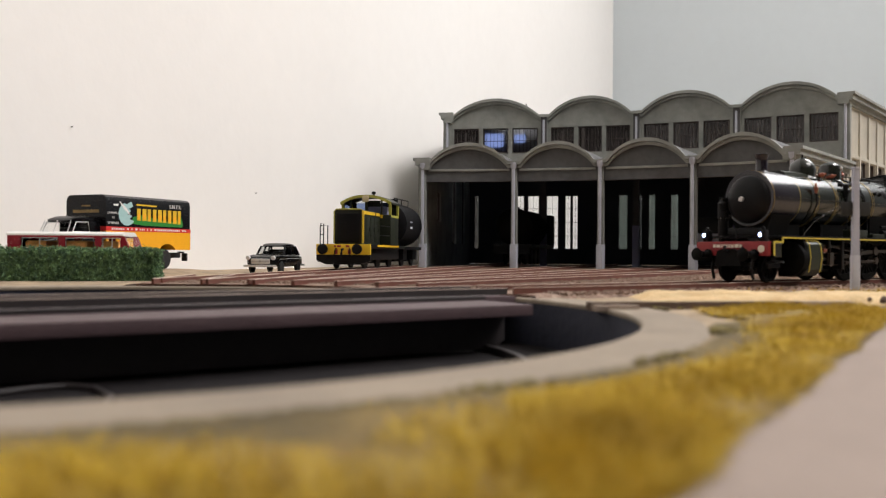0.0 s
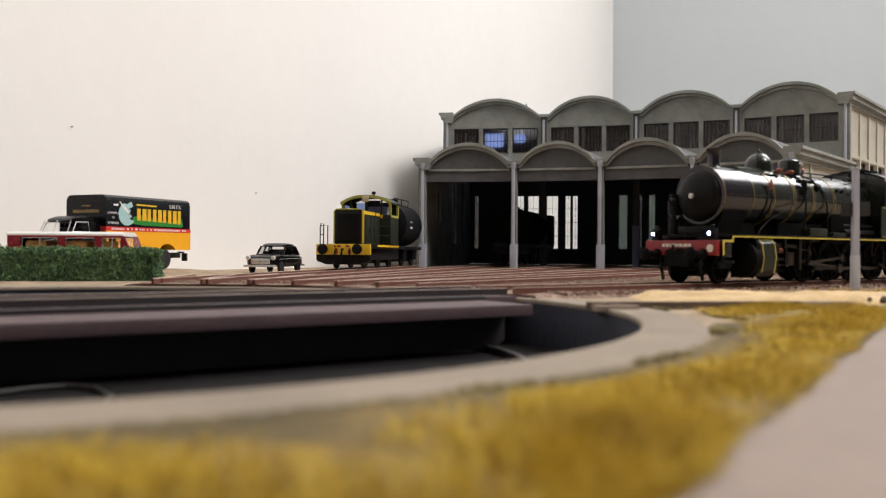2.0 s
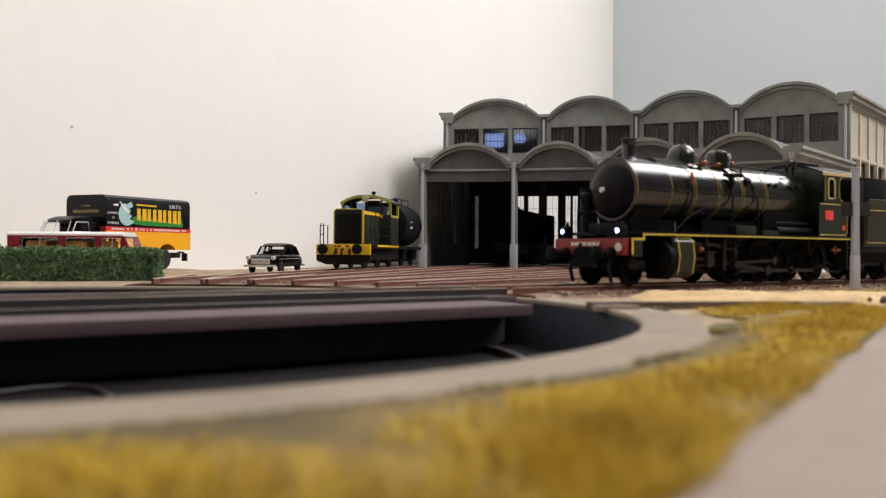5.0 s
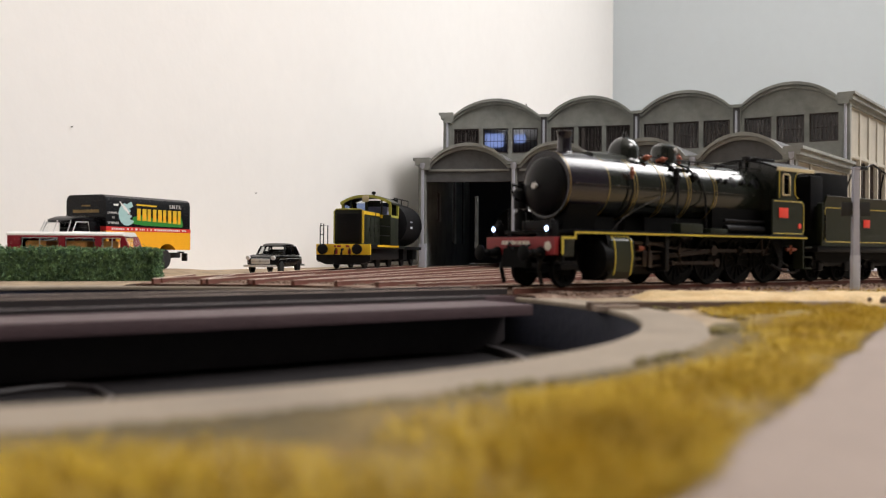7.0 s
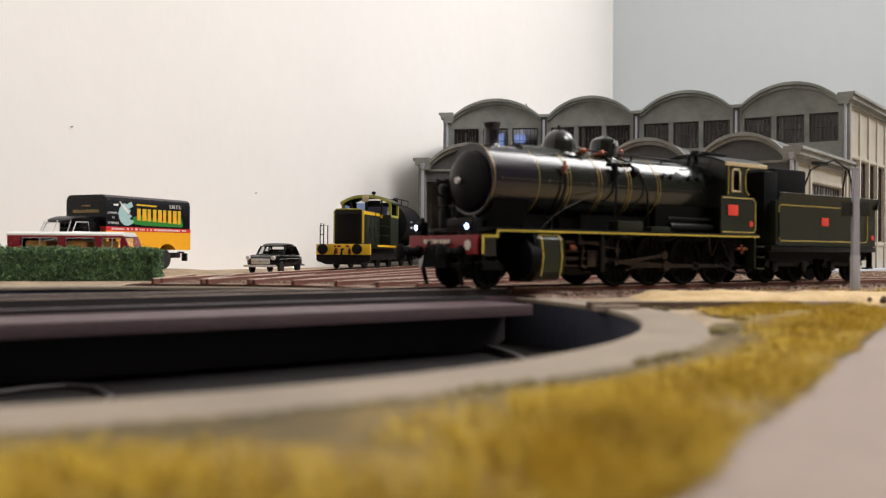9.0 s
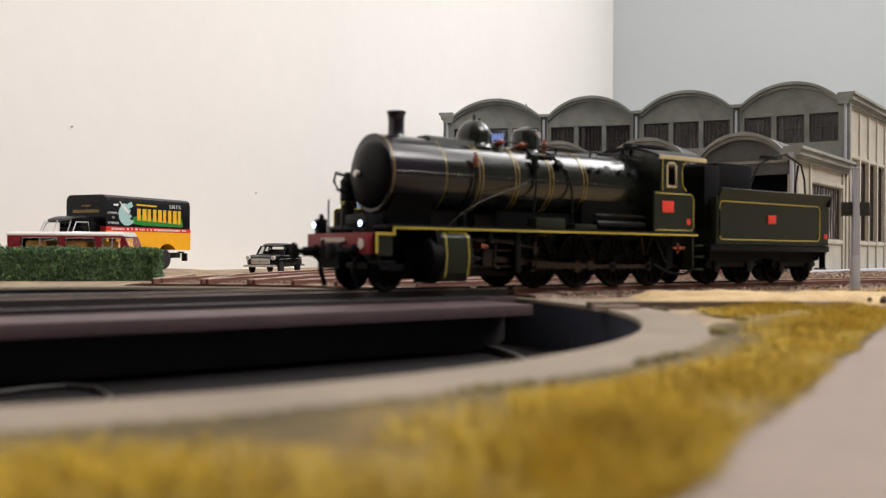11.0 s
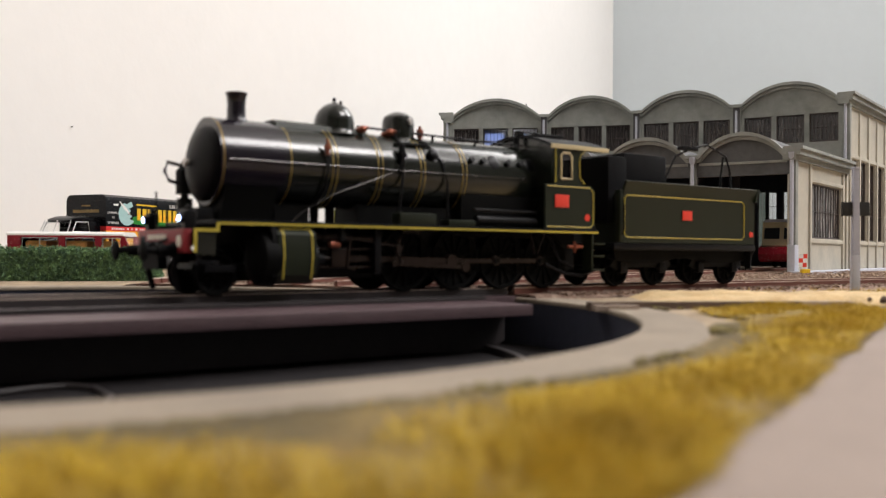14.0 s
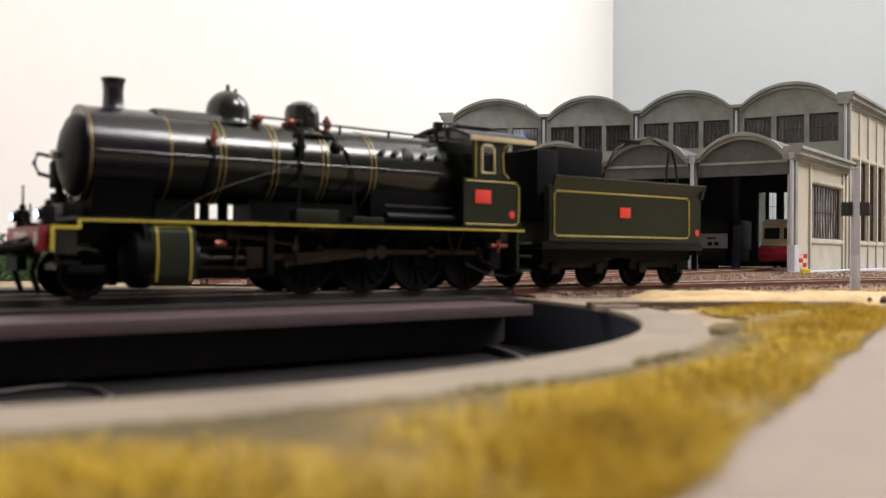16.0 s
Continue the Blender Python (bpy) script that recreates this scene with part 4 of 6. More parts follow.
lp("inner_frame", Mesh().box(4.4, 9.3, -0.5, 0.5, 0.45, 1.95, 0.03).box(2.2, 3.02, -0.45, 0.45, 1.2, 1.9).cyl((3.38, 0, 1.2), (3.38, 0, 1.95), 0.1, n=14).cyl((3.78, 0, 1.2), (3.78, 0, 1.95), 0.11, n=14).box(4.22, 4.4, -0.5, 0.5, 1.2, 1.95), WHEELBLACK, None, "black stays between boiler and frames")
lp("equaliser", Mesh().box(4.6, 9.9, -0.66, -0.6, 0.3, 0.6), BLACK)
# wheels: spoked, turned by the motion
def wheel_mesh(r, out, width=0.14, weight=False):
    """Tyre, thin centre disc and hub; out is the side (-1 or 1) that faces outwards."""
    m = Mesh()
    n = 40
    rows = []
    for y, rr in ((width / 2, r - 0.08), (width / 2, r), (0.03 - width / 2, r), (0.03 - width / 2, r + 0.035), (-width / 2, r + 0.03), (-width / 2, r - 0.08)):
        rows.append([m.bm.verts.new((rr * math.cos(2 * math.pi * k / n), out * y, rr * math.sin(2 * math.pi * k / n))) for k in range(n)])
    for A, B in zip(rows, rows[1:] + rows[:1]):
        for k in range(n):
            m.bm.faces.new((A[k], A[(k + 1) % n], B[(k + 1) % n], B[k]))
    m.cyl((0, -out * 0.04, 0), (0, -out * 0.02, 0), r - 0.05, n=32)
    m.cyl((0, -0.1, 0), (0, 0.1, 0), 0.13 if r > 0.6 else 0.09, n=16)
    if weight:
        pts = [((r - 0.07) * math.cos(a), (r - 0.07) * math.sin(a)) for a in [math.pi - 0.75 + 1.5 * i / 10 for i in range(11)]]
        m.prism(pts, "y", -0.055, 0.055)
        m.cyl((0.33, out * 0.3, 0), (0.33, -out * 0.05, 0), 0.07, n=14).cyl((0.33, out * 0.1, 0), (0.33, -out * 0.02, 0), 0.13, n=14)
    return m


DR, PR, TR = 0.70, 0.43, 0.48
AXLES = (5.3, 6.75, 8.2, 9.65)
def wheel_kit(name, r, spokes, weight=False):
    """The meshes of one kind of wheel: near side, far side, spoke, and the number of spokes."""
    spoke = Mesh().beam((0.06, 0, 0), (r - 0.06, 0, 0), 0.05, 0.06, (0, 1, 0))
    return build(name, wheel_mesh(r, -1, weight=weight), WHEELBLACK), build(name, wheel_mesh(r, 1, weight=weight), WHEELBLACK), build("spoke", spoke, WHEELBLACK), spokes


driver = wheel_kit("driving_wheel", DR, 14, True)
pony = wheel_kit("leading_wheel", PR, 9)
tendw = wheel_kit("tender_wheel", TR, 9)
turning = []


def axle(owner, kit, name, x, r):
    """Two turning spoked wheels; the near one carries the axle."""
    near, far, spoke, count = kit
    for y, data, turn in ((-0.76, near, 0), (0.76, far, 90)):
        w = part(name, data, None, owner, "black spoked wheel", (x, y, r))
        for k in range(count):
            part("spoke", spoke, None, w).matrix_basis = pose(0, 0, 0, 0, 360 * (k + 0.5) / count, 0)
        if y < 0:
            part("axle", Mesh().cyl((0, 0.1, 0), (0, 1.42, 0), 0.08, n=10), BLACK, w)
        turning.append((w, x, y, r, turn))


for x in AXLES:
    axle(loco, driver, "driving_wheel", x, DR)
axle(loco, pony, "leading_wheel", 0.76, PR)
lp("pony_frame", Mesh().box(0.4, 2.2, -0.55, 0.55, 0.5, 0.62).box(0.45, 1.1, -1.0, -0.86, 0.45, 0.6, 0.02).box(0.45, 1.1, 0.86, 1.0, 0.45, 0.6, 0.02), BLACK, None, "black leading truck frame")
for x in AXLES:
    for y in (-0.72, 0.72):
        lp("brake_block", Mesh().box(x + DR + 0.02, x + DR + 0.1, y - 0.06, y + 0.06, 0.4, 1.0, 0.02), BLACK)
coupling, main_rods, heads, eccs = [], [], [], []
for s in (-1, 1):
    m = Mesh()
    for x, x2 in zip(AXLES, AXLES[1:]):
        m.beam((x, 0, 0), (x2, 0, 0), 0.06, 0.11)
    for x in AXLES:
        m.cyl((x, -0.05, 0), (x, 0.05, 0), 0.12, n=16)
    coupling.append((lp("coupling_rod", m, STEEL, None, "long oily steel coupling rod", (0, s * 0.96, 0)), s))
    r = Mesh().beam((0, 0, 0), (-3.05, 0, 0), 0.06, 0.13).cyl((0, -0.06, 0), (0, 0.06, 0), 0.15, n=16).cyl((-3.05, -0.06, 0), (-3.05, 0.06, 0), 0.11, n=14)
    main_rods.append((lp("connecting_rod", r, STEEL, None, "oily steel connecting rod", (6.75, s * 1.08, DR)), s))
    heads.append((lp("crosshead", Mesh().box(-0.2, 0.2, -0.09, 0.09, -0.2, 0.22, 0.02).cyl((-1.3, 0, 0), (-0.2, 0, 0), 0.05, n=10), STEEL, None, "steel crosshead and piston rod", (3.7, s * 1.12, 0.72)), s))
    e = Mesh().beam((0, 0, 0), (-2.0, 0, 0), 0.05, 0.09).cyl((0, -0.04, 0), (0, 0.04, 0), 0.12, n=14).cyl((-2.0, -0.05, 0), (-2.0, 0.05, 0), 0.07, n=12)
    eccs.append((lp("eccentric_rod", e, STEEL, None, "thin reddish eccentric rod", (6.75, s * 1.2, DR)), s))

# ---- tender, coupled behind ----
tender = thing("tender", (X0, Y0, 0), TURN, "dark green tender with yellow panel lining", "tender")


def tp(name, m, mat, parent=None, label="", place=(0, 0, 0), sharp=35):
    return part(name, m, mat, parent or tender, label, place, 0, sharp)


T0, T1 = 11.72, 17.62
flare = [(-1.5, 1.18), (1.5, 1.18), (1.5, 2.45), (1.53, 2.6), (1.62, 2.82), (1.56, 2.84), (1.46, 2.62), (1.42, 2.5), (-1.42, 2.5), (-1.46, 2.62), (-1.56, 2.84), (-1.62, 2.82), (-1.53, 2.6), (-1.5, 2.45)]
tank = tp("tank", Mesh().prism(flare, "x", T0 + 0.12, T1), TGREEN, None, "dark green tender tank with flared top")
tp("rear_flare", Mesh().prism([(T1, 2.45), (T1 + 0.03, 2.6), (T1 + 0.14, 2.83), (T1 + 0.1, 2.85), (T1 - 0.06, 2.6), (T1 - 0.08, 2.45)], "y", -1.6, 1.6), TGREEN, tank)
for y in (-1.4, 1.4):
    tp("front_edge", Mesh().box(T0, T0 + 0.12, y - 0.1, y + 0.1, 1.18, 2.6, 0.04), TGREEN, tank)
tp("underframe", Mesh().box(T0 - 0.2, T1 + 0.1, -1.48, 1.48, 0.98, 1.17, 0.02), BLACK, None, "black tender underframe")
for s in (-1, 1):
    yy = s * 1.507
    pts = [(11.98, 1.32), (17.0, 1.32), (17.1, 1.42), (17.1, 2.35), (17.0, 2.45), (11.98, 2.45), (11.88, 2.35), (11.88, 1.42), (11.98, 1.32)]
    tp("yellow_line", Mesh().tube([(px, yy, pz) for px, pz in pts], 0.016, 6), YELLOW, tank, "thin yellow panel line")
    tp("number_plate", Mesh().box(14.25, 14.66, min(yy, yy + s * 0.02), max(yy, yy + s * 0.02), 1.83, 2.1, 0.008), PLATE_RED, tank, "red plate on the tender side")
    tp("end_plate", Mesh().cyl((17.45, yy - s * 0.01, 1.48), (17.45, yy + s * 0.012, 1.48), 0.09, n=14), PLATE_RED, tank, "small round red plate")
    tp("handrail", Mesh().tube([(11.8, s * 1.5, 1.4), (11.78, s * 1.58, 1.45), (11.78, s * 1.58, 2.2), (11.8, s * 1.5, 2.25)], 0.022), BLACK, tank)
    tp("handrail", Mesh().tube([(17.66, s * 1.4, 1.3), (17.72, s * 1.4, 1.35), (17.72, s * 1.4, 2.0), (17.66, s * 1.4, 2.05)], 0.022), BLACK, tank)
    for a in (12.3, 13.9, 15.6, 17.2):
        tp("axle_box", Mesh().box(a - 0.13, a + 0.13, min(s * 0.9, s * 1.12), max(s * 0.9, s * 1.12), 0.35, 0.65, 0.03).box(a - 0.5, a + 0.5, min(s * 0.95, s * 1.08), max(s * 0.95, s * 1.08), 0.72, 0.84, 0.03), BLACK, None, "black axle box with leaf spring")
    for a in (13.1, 16.4):
        tp("bogie_frame", Mesh().prism([(a - 1.25, 0.55), (a - 1.1, 0.75), (a + 1.1, 0.75), (a + 1.25, 0.55), (a + 1.0, 0.42), (a + 0.5, 0.5), (a - 0.5, 0.5), (a - 1.0, 0.42)], "y", s * 0.98 - 0.05, s * 0.98 + 0.05), BLACK, None, "black bogie side frame")
    tp("rear_step", Mesh().box(17.3, 17.6, min(s * 1.2, s * 1.45), max(s * 1.2, s * 1.45), 0.4, 0.45).box(17.58, 17.63, min(s * 1.2, s * 1.4), max(s * 1.2, s * 1.4), 0.4, 1.0), BLACK)
    b = tp("buffer", Mesh().lathe([(0, 0.17), (0.05, 0.17), (0.06, 0.11), (0.4, 0.1), (0.42, 0.24), (0.48, 0.25), (0.52, 0.1), (0.53, 0)], (17.7, s * 0.88, 1.05), (1, 0, 0), 20), BLACK, None, "black rear buffer")
for s in (-1, 1):
    tp("side_frame", Mesh().prism([(11.75, 0.98), (17.55, 0.98), (17.5, 0.72), (16.9, 0.62), (15.9, 0.62), (15.4, 0.75), (14.1, 0.75), (13.6, 0.62), (12.6, 0.62), (11.8, 0.72)], "y", s * 1.2 - 0.03, s * 1.2 + 0.03), WHEELBLACK, None, "black side frame below the tank")
tp("coal_bunker", Mesh().box(12.35, 14.1, -1.05, 1.05, 2.5, 3.66, 0.08).box(11.62, 12.35, -1.15, 1.15, 1.7, 3.52, 0.06), COAL, None, "black coal bunker plates")
m = Mesh()
rng = random.Random(5)
for i in range(160):
    x, y = rng.uniform(12.3, 16.6), rng.uniform(-1.2, 1.2)
    bmesh.ops.create_icosphere(m.bm, subdivisions=1, radius=rng.uniform(0.06, 0.14), matrix=Matrix.Translation((x, y, 2.52 + 0.1 * rng.random())) @ Euler((rng.random() * 3, rng.random() * 3, 0)).to_matrix().to_4x4())
tagged(tp("coal", m, COAL, None, "loose black coal"), kind="stuff")
hoop = tp("tool_hoop", Mesh().tube([(14.3, -0.7, 2.5), (14.5, -0.7, 3.1), (14.9, -0.7, 3.75), (15.5, -0.7, 3.98), (16.35, -0.7, 4.2), (17.3, -0.7, 3.9), (17.5, -0.7, 3.4), (17.6, -0.7, 2.5)], 0.035).tube([(17.3, -0.6, 3.9), (17.38, -0.45, 3.3), (17.42, -0.4, 2.5)], 0.035), BLACK, None, "bent black rail hoop on the tender")
tp("hoop_plate", Mesh().box(15.1, 15.85, -0.8, -0.6, 3.96, 4.08, 0.02), BLACK, hoop, "flat black plate on the hoop")
for x in (12.3, 13.9, 15.6, 17.2):
    axle(tender, tendw, "tender_wheel", x, TR)

# ---- vehicles in the yard ----
GLOSSBLACK = material("gloss_black_enamel", (0.005, 0.005, 0.006), 0.25, vary=0.1, size=1.0, spec=0.2)
ORANGE = material("orange_yellow_enamel", (0.90, 0.42, 0.012), 0.4, vary=0.05, size=1.0)
WINE = material("wine_red_enamel", (0.30, 0.013, 0.026), 0.25, vary=0.08, size=1.0, coat=0.2)
WHITE = material("white_enamel", (0.80, 0.78, 0.76), 0.4, vary=0.04, size=1.0)
SCARLET = material("scarlet_stripe", (0.65, 0.03, 0.03), 0.4, vary=0.05)
LEAFGREEN = material("bright_green_paint", (0.02, 0.22, 0.03), 0.45, vary=0.06)
PALEBLUE = material("pale_blue_paint", (0.36, 0.56, 0.56), 0.45, vary=0.06)
CHROME = material("chrome_trim", (0.62, 0.62, 0.62), 0.3, 0.25, vary=0.08, size=0.3)
RUBBER = material("black_rubber", (0.012, 0.012, 0.012), 0.75, vary=0.2, size=0.2)
TAN = material("tan_seat", (0.85, 0.42, 0.12), 0.7, vary=0.15, size=0.4)
GREYRIM = material("grey_hub", (0.32, 0.32, 0.32), 0.4, 0.4, vary=0.1, size=0.2)
CARGLASS = glazing("vehicle_glass", (0.9, 0.92, 0.92), 0.0)
SMOKEGLASS = glazing("greyish_car_glass", (0.62, 0.63, 0.63), 0.02)
DARKGREEN = material("dark_diesel_green", (0.014, 0.018, 0.011), 0.5, spec=0.25, vary=0.2, size=1.0)
LIME = material("lime_yellow_edge", (0.34, 0.33, 0.05), 0.5, vary=0.1, size=0.8)
BRIGHTYELLOW = material("bright_yellow_beam", (0.74, 0.47, 0.015), 0.5, vary=0.12, size=0.5)


def wheels(owner, places, r, w=0.22):
    for x, y in places:
        s = 1 if y > 0 else -1
        t = part("tyre", Mesh().lathe([(0, r * 0.62), (0, r * 0.9), (0.03, r), (w - 0.03, r), (w, r * 0.9), (w, r * 0.62)], (x, y - s * w / 2, r), (0, s, 0), 28), RUBBER, owner, "black rubber tyre")
        part("rim", Mesh().lathe([(0, r * 0.62), (0.02, r * 0.55), (-0.03, r * 0.3), (0.02, 0.0)], (x, y + s * (w / 2 - 0.02), r), (0, s, 0), 20), GREYRIM, t, "grey wheel disc")


def words(owner, text, mat, size, m, label=""):
    """A short readable word laid on a surface; m is its pose in full-size metres under its owner."""
    cu = bpy.data.curves.new("lettering", "FONT")
    cu.body, cu.size, cu.extrude, cu.align_x, cu.align_y = text, size * K, 0.004 * K, "CENTER", "CENTER"
    tmp = new("lettering", cu)
    data = bpy.data.meshes.new_from_object(tmp)
    bpy.data.objects.remove(tmp)
    data.materials.append(mat)
    ob = new("lettering", data)
    ob.parent = owner
    ob.matrix_basis = Matrix.Translation([c * K for c in m.translation]) @ m.to_3x3().to_4x4()
    return tagged(ob, label)


def side_face(x, y, z):
    """Pose on a side that looks along -y."""
    return pose(x, y, z, 90, 0, 0)


# box lorry: x to the rear, -y is the side with the painted scene
TZ = 0.02
HEAD = math.degrees(math.atan2(4.7, 2.2))
lorry = thing("delivery_lorry", (-14.3 - 0.9 * 1.15, 38.3 + 0.43 * 1.15, TZ), HEAD, "black and orange box delivery lorry with painted advertising", "lorry")
body = part("box_body", Mesh().prism([(-1.15, 1.25), (1.15, 1.25), (1.15, 2.95), (1.1, 3.12), (0.95, 3.22), (-0.95, 3.22), (-1.1, 3.12), (-1.15, 2.95)], "x", 0, 5.25).bevel(0.05), GLOSSBLACK, lorry, "gloss black box body with rounded roof")
part("skirt", Mesh().prism([(0, 0.88), (3.18, 0.88), *[(3.72 - 0.66 * math.cos(q), 0.5 + 0.66 * math.sin(q)) for q in [radians(36 + 108 * k / 10) for k in range(11)]], (4.26, 0.88), (5.27, 0.88), (5.27, 1.7), (0, 1.7)], "y", -1.17, 1.17), ORANGE, body, "orange yellow lower skirt")
part("stripe", Mesh().box(-0.01, 5.275, -1.178, 1.178, 1.68, 1.86), SCARLET, body, "red stripe")
x = 0.3
rng = random.Random(9)
while x < 4.9:
    w = rng.uniform(0.05, 0.12)
    part("stripe_bar", Mesh().box(x, x + w, -1.186, -1.177, 1.73, 1.81), WHITE, body)
    x += w + rng.choice((0.04, 0.04, 0.16))
hill = [(1.5, 2.02), (2.2, 1.95), (4.7, 1.93), (4.75, 2.1), (4.6, 2.45), (4.45, 2.3), (3.9, 2.15), (3.0, 2.28), (2.0, 2.42), (1.55, 2.3)]
part("painted_hill", Mesh().prism(hill, "y", -1.162, -1.151), LEAFGREEN, body, "green painted hill shape")
moon = [(1.2 + 0.5 * math.cos(a), 2.42 + 0.5 * math.sin(a)) for a in [radians(110 + 190 * i / 14) for i in range(15)]] + [(1.62, 2.12), (1.35, 2.22), (1.5, 2.36), (1.22, 2.42), (1.42, 2.56), (1.3, 2.66), (1.56, 2.78), (1.42, 2.98), (1.2, 2.86)]
part("painted_emblem", Mesh().prism(moon, "y", -1.170, -1.163), PALEBLUE, body, "pale blue painted emblem")
x = 1.78
for i in range(9):
    lower, hgt, w = 2.17 - 0.012 * i, 0.52 + 0.012 * i, (0.22, 0.25, 0.2)[i % 3]
    block = part("sign_block", Mesh().box(x, x + w, -1.180, -1.171, lower, lower + hgt), BRIGHTYELLOW, body, "plain yellow sign block")
    part("block_shade", Mesh().box(x + 0.05, x + w - 0.05, -1.186, -1.1805, lower + 0.08, lower + hgt * 0.55), ORANGE, block)
    x += 0.325
for i in range(3):
    part("plane_bar", Mesh().beam((0.75 + 0.1 * i, -1.165, 2.95 - 0.13 * i), (1.2 + 0.08 * i, -1.165, 2.62 - 0.1 * i), 0.02, 0.04), WHITE, body)
part("script_bar", Mesh().beam((1.75, -1.165, 2.86), (3.0, -1.165, 2.84), 0.02, 0.07), BRIGHTYELLOW, body)
words(body, "S.N.T.R.", WHITE, 0.24, side_face(4.25, -1.156, 2.86), "white letters")
for tx, z in (("LA FRANCE", 2.45), ("ET", 2.25), ("LE MONDE", 2.02)):
    words(body, tx, WHITE, 0.13, side_face(0.42, -1.156, z), "white letters")
part("tout_bar", Mesh().box(0.42, 0.7, -1.158, -1.149, 2.76, 2.84), WHITE, body)
part("front_sign_bar", Mesh().box(-0.012, -0.002, -0.75, 0.75, 2.45, 2.58), BRASS, body, "dull olive lettering bar")
part("front_sign_bar", Mesh().box(-0.012, -0.002, -0.25, 0.25, 2.72, 2.78), BRASS, body)
lcab = part("cab", Mesh().loft([rounded(-2.92, 0.42, 0.6, 1.18), rounded(-2.8, 0.55, 0.55, 1.32), rounded(-2.2, 0.7, 0.52, 1.46), rounded(-1.75, 0.82, 0.52, 1.54), rounded(-1.4, 0.88, 0.52, 1.6), rounded(0.0, 0.9, 0.52, 1.62)]), GLOSSBLACK, lorry, "rounded black lorry cab")
part("cab_roof", Mesh().loft([rounded(-1.5, 0.55, 2.0, 2.06), rounded(-1.38, 0.72, 1.99, 2.16), rounded(-1.0, 0.8, 1.98, 2.27), rounded(-0.4, 0.82, 1.98, 2.3), rounded(0.0, 0.8, 1.98, 2.26)]), GLOSSBLACK, lcab, "domed black cab roof")
part("cab_back", Mesh().box(-0.12, 0.0, -0.84, 0.84, 1.55, 2.1), GLOSSBLACK, lcab)
part("windscreen", Mesh().prism([(-1.5, 2.06), (-1.48, 2.06), (-1.7, 1.54), (-1.72, 1.54)], "y", -0.76, 0.76), CARGLASS, lcab)
for s in (-1, 1):
    part("door_post", Mesh().box(-0.62, -0.12, s * 0.83 - 0.03, s * 0.83 + 0.03, 1.55, 2.05, 0.02), GLOSSBLACK, lcab)
    part("side_window", Mesh().tube([(-1.5, s * 0.86, 1.6), (-1.3, s * 0.84, 2.0), (-0.66, s * 0.84, 2.02), (-0.62, s * 0.87, 1.6), (-1.5, s * 0.86, 1.6)], 0.022, 6), CHROME, lcab, "pale side window frame")
    part("mudguard", Mesh().tube([(-2.75, s * 0.82, 0.5), (-2.6, s * 0.84, 0.85), (-2.2, s * 0.86, 1.02), (-1.8, s * 0.86, 0.85), (-1.5, s * 0.86, 0.5)], 0.12, 12), GLOSSBLACK, lcab)
    part("windscreen_frame", Mesh().beam((-1.48, s * 0.74, 2.06), (-1.72, s * 0.8, 1.54), 0.025, 0.025), CHROME, lcab, "pale windscreen post")
part("windscreen_frame", Mesh().beam((-1.49, 0, 2.08), (-1.72, 0, 1.54), 0.03, 0.03).beam((-1.72, 0.8, 1.55), (-1.72, -0.8, 1.55), 0.03, 0.03), CHROME, lcab, "pale windscreen frame")
part("bench_seat", Mesh().box(-0.75, -0.2, -0.7, 0.7, 1.2, 1.8, 0.06), RUBBER, lcab)
part("chassis", Mesh().box(-2.6, 5.4, -0.45, 0.45, 0.5, 0.75).box(5.25, 5.35, -0.95, -0.65, 0.35, 0.72, 0.03).box(4.9, 5.3, -0.78, -0.72, 0.72, 0.8), RUBBER, lorry, "black chassis with rear lamp bracket")
wheels(lorry, [(-2.2, -0.85), (-2.2, 0.85), (3.72, -0.88), (3.72, 0.88), (3.72, -0.58), (3.72, 0.58)], 0.46)

# minibus behind the hedge: x towards its slanted front
van = thing("minibus", (-14.12, 34.8, -0.3), 2, "wine red minibus with a white roof and tan seats", "van")
part("lower_body", Mesh().prism([(-2.25, 0.3), (2.2, 0.3), (2.3, 0.8), (2.25, 1.22), (-2.25, 1.22)], "y", -0.85, 0.85).bevel(0.07), WINE, van, "wine red lower body")
vroof = part("roof", Mesh().prism([(-0.82, 1.7), (0.82, 1.7), (0.8, 1.78), (0.6, 1.86), (-0.6, 1.86), (-0.8, 1.78)], "x", -2.3, 2.05).bevel(0.06), WHITE, van, "white roof panel")
for s in (-1, 1):
    y = s * 0.8
    for x0, x1, lean in ((-2.25, -1.75, 0.0), (-0.35, -0.12, 0), (1.0, 1.25, 0), (1.93, 2.1, 0.2)):
        part("pillar", Mesh().prism([(x0, 1.2), (x1 + lean, 1.2), (x1, 1.7), (x0, 1.7)], "y", y - 0.04, y + 0.04), WINE, van, "wine red window pillar")
    part("upper_rail", Mesh().box(-2.25, 2.05, y - 0.045, y + 0.045, 1.64, 1.71), WINE, van)
    part("side_glass", Mesh().box(-1.75, 2.0, y - 0.008, y + 0.008, 1.2, 1.65), CARGLASS, van)
part("gutter", Mesh().box(-2.28, 2.06, -0.835, -0.80, 1.70, 1.74).box(-2.28, 2.06, 0.80, 0.835, 1.70, 1.74), WHITE, vroof)
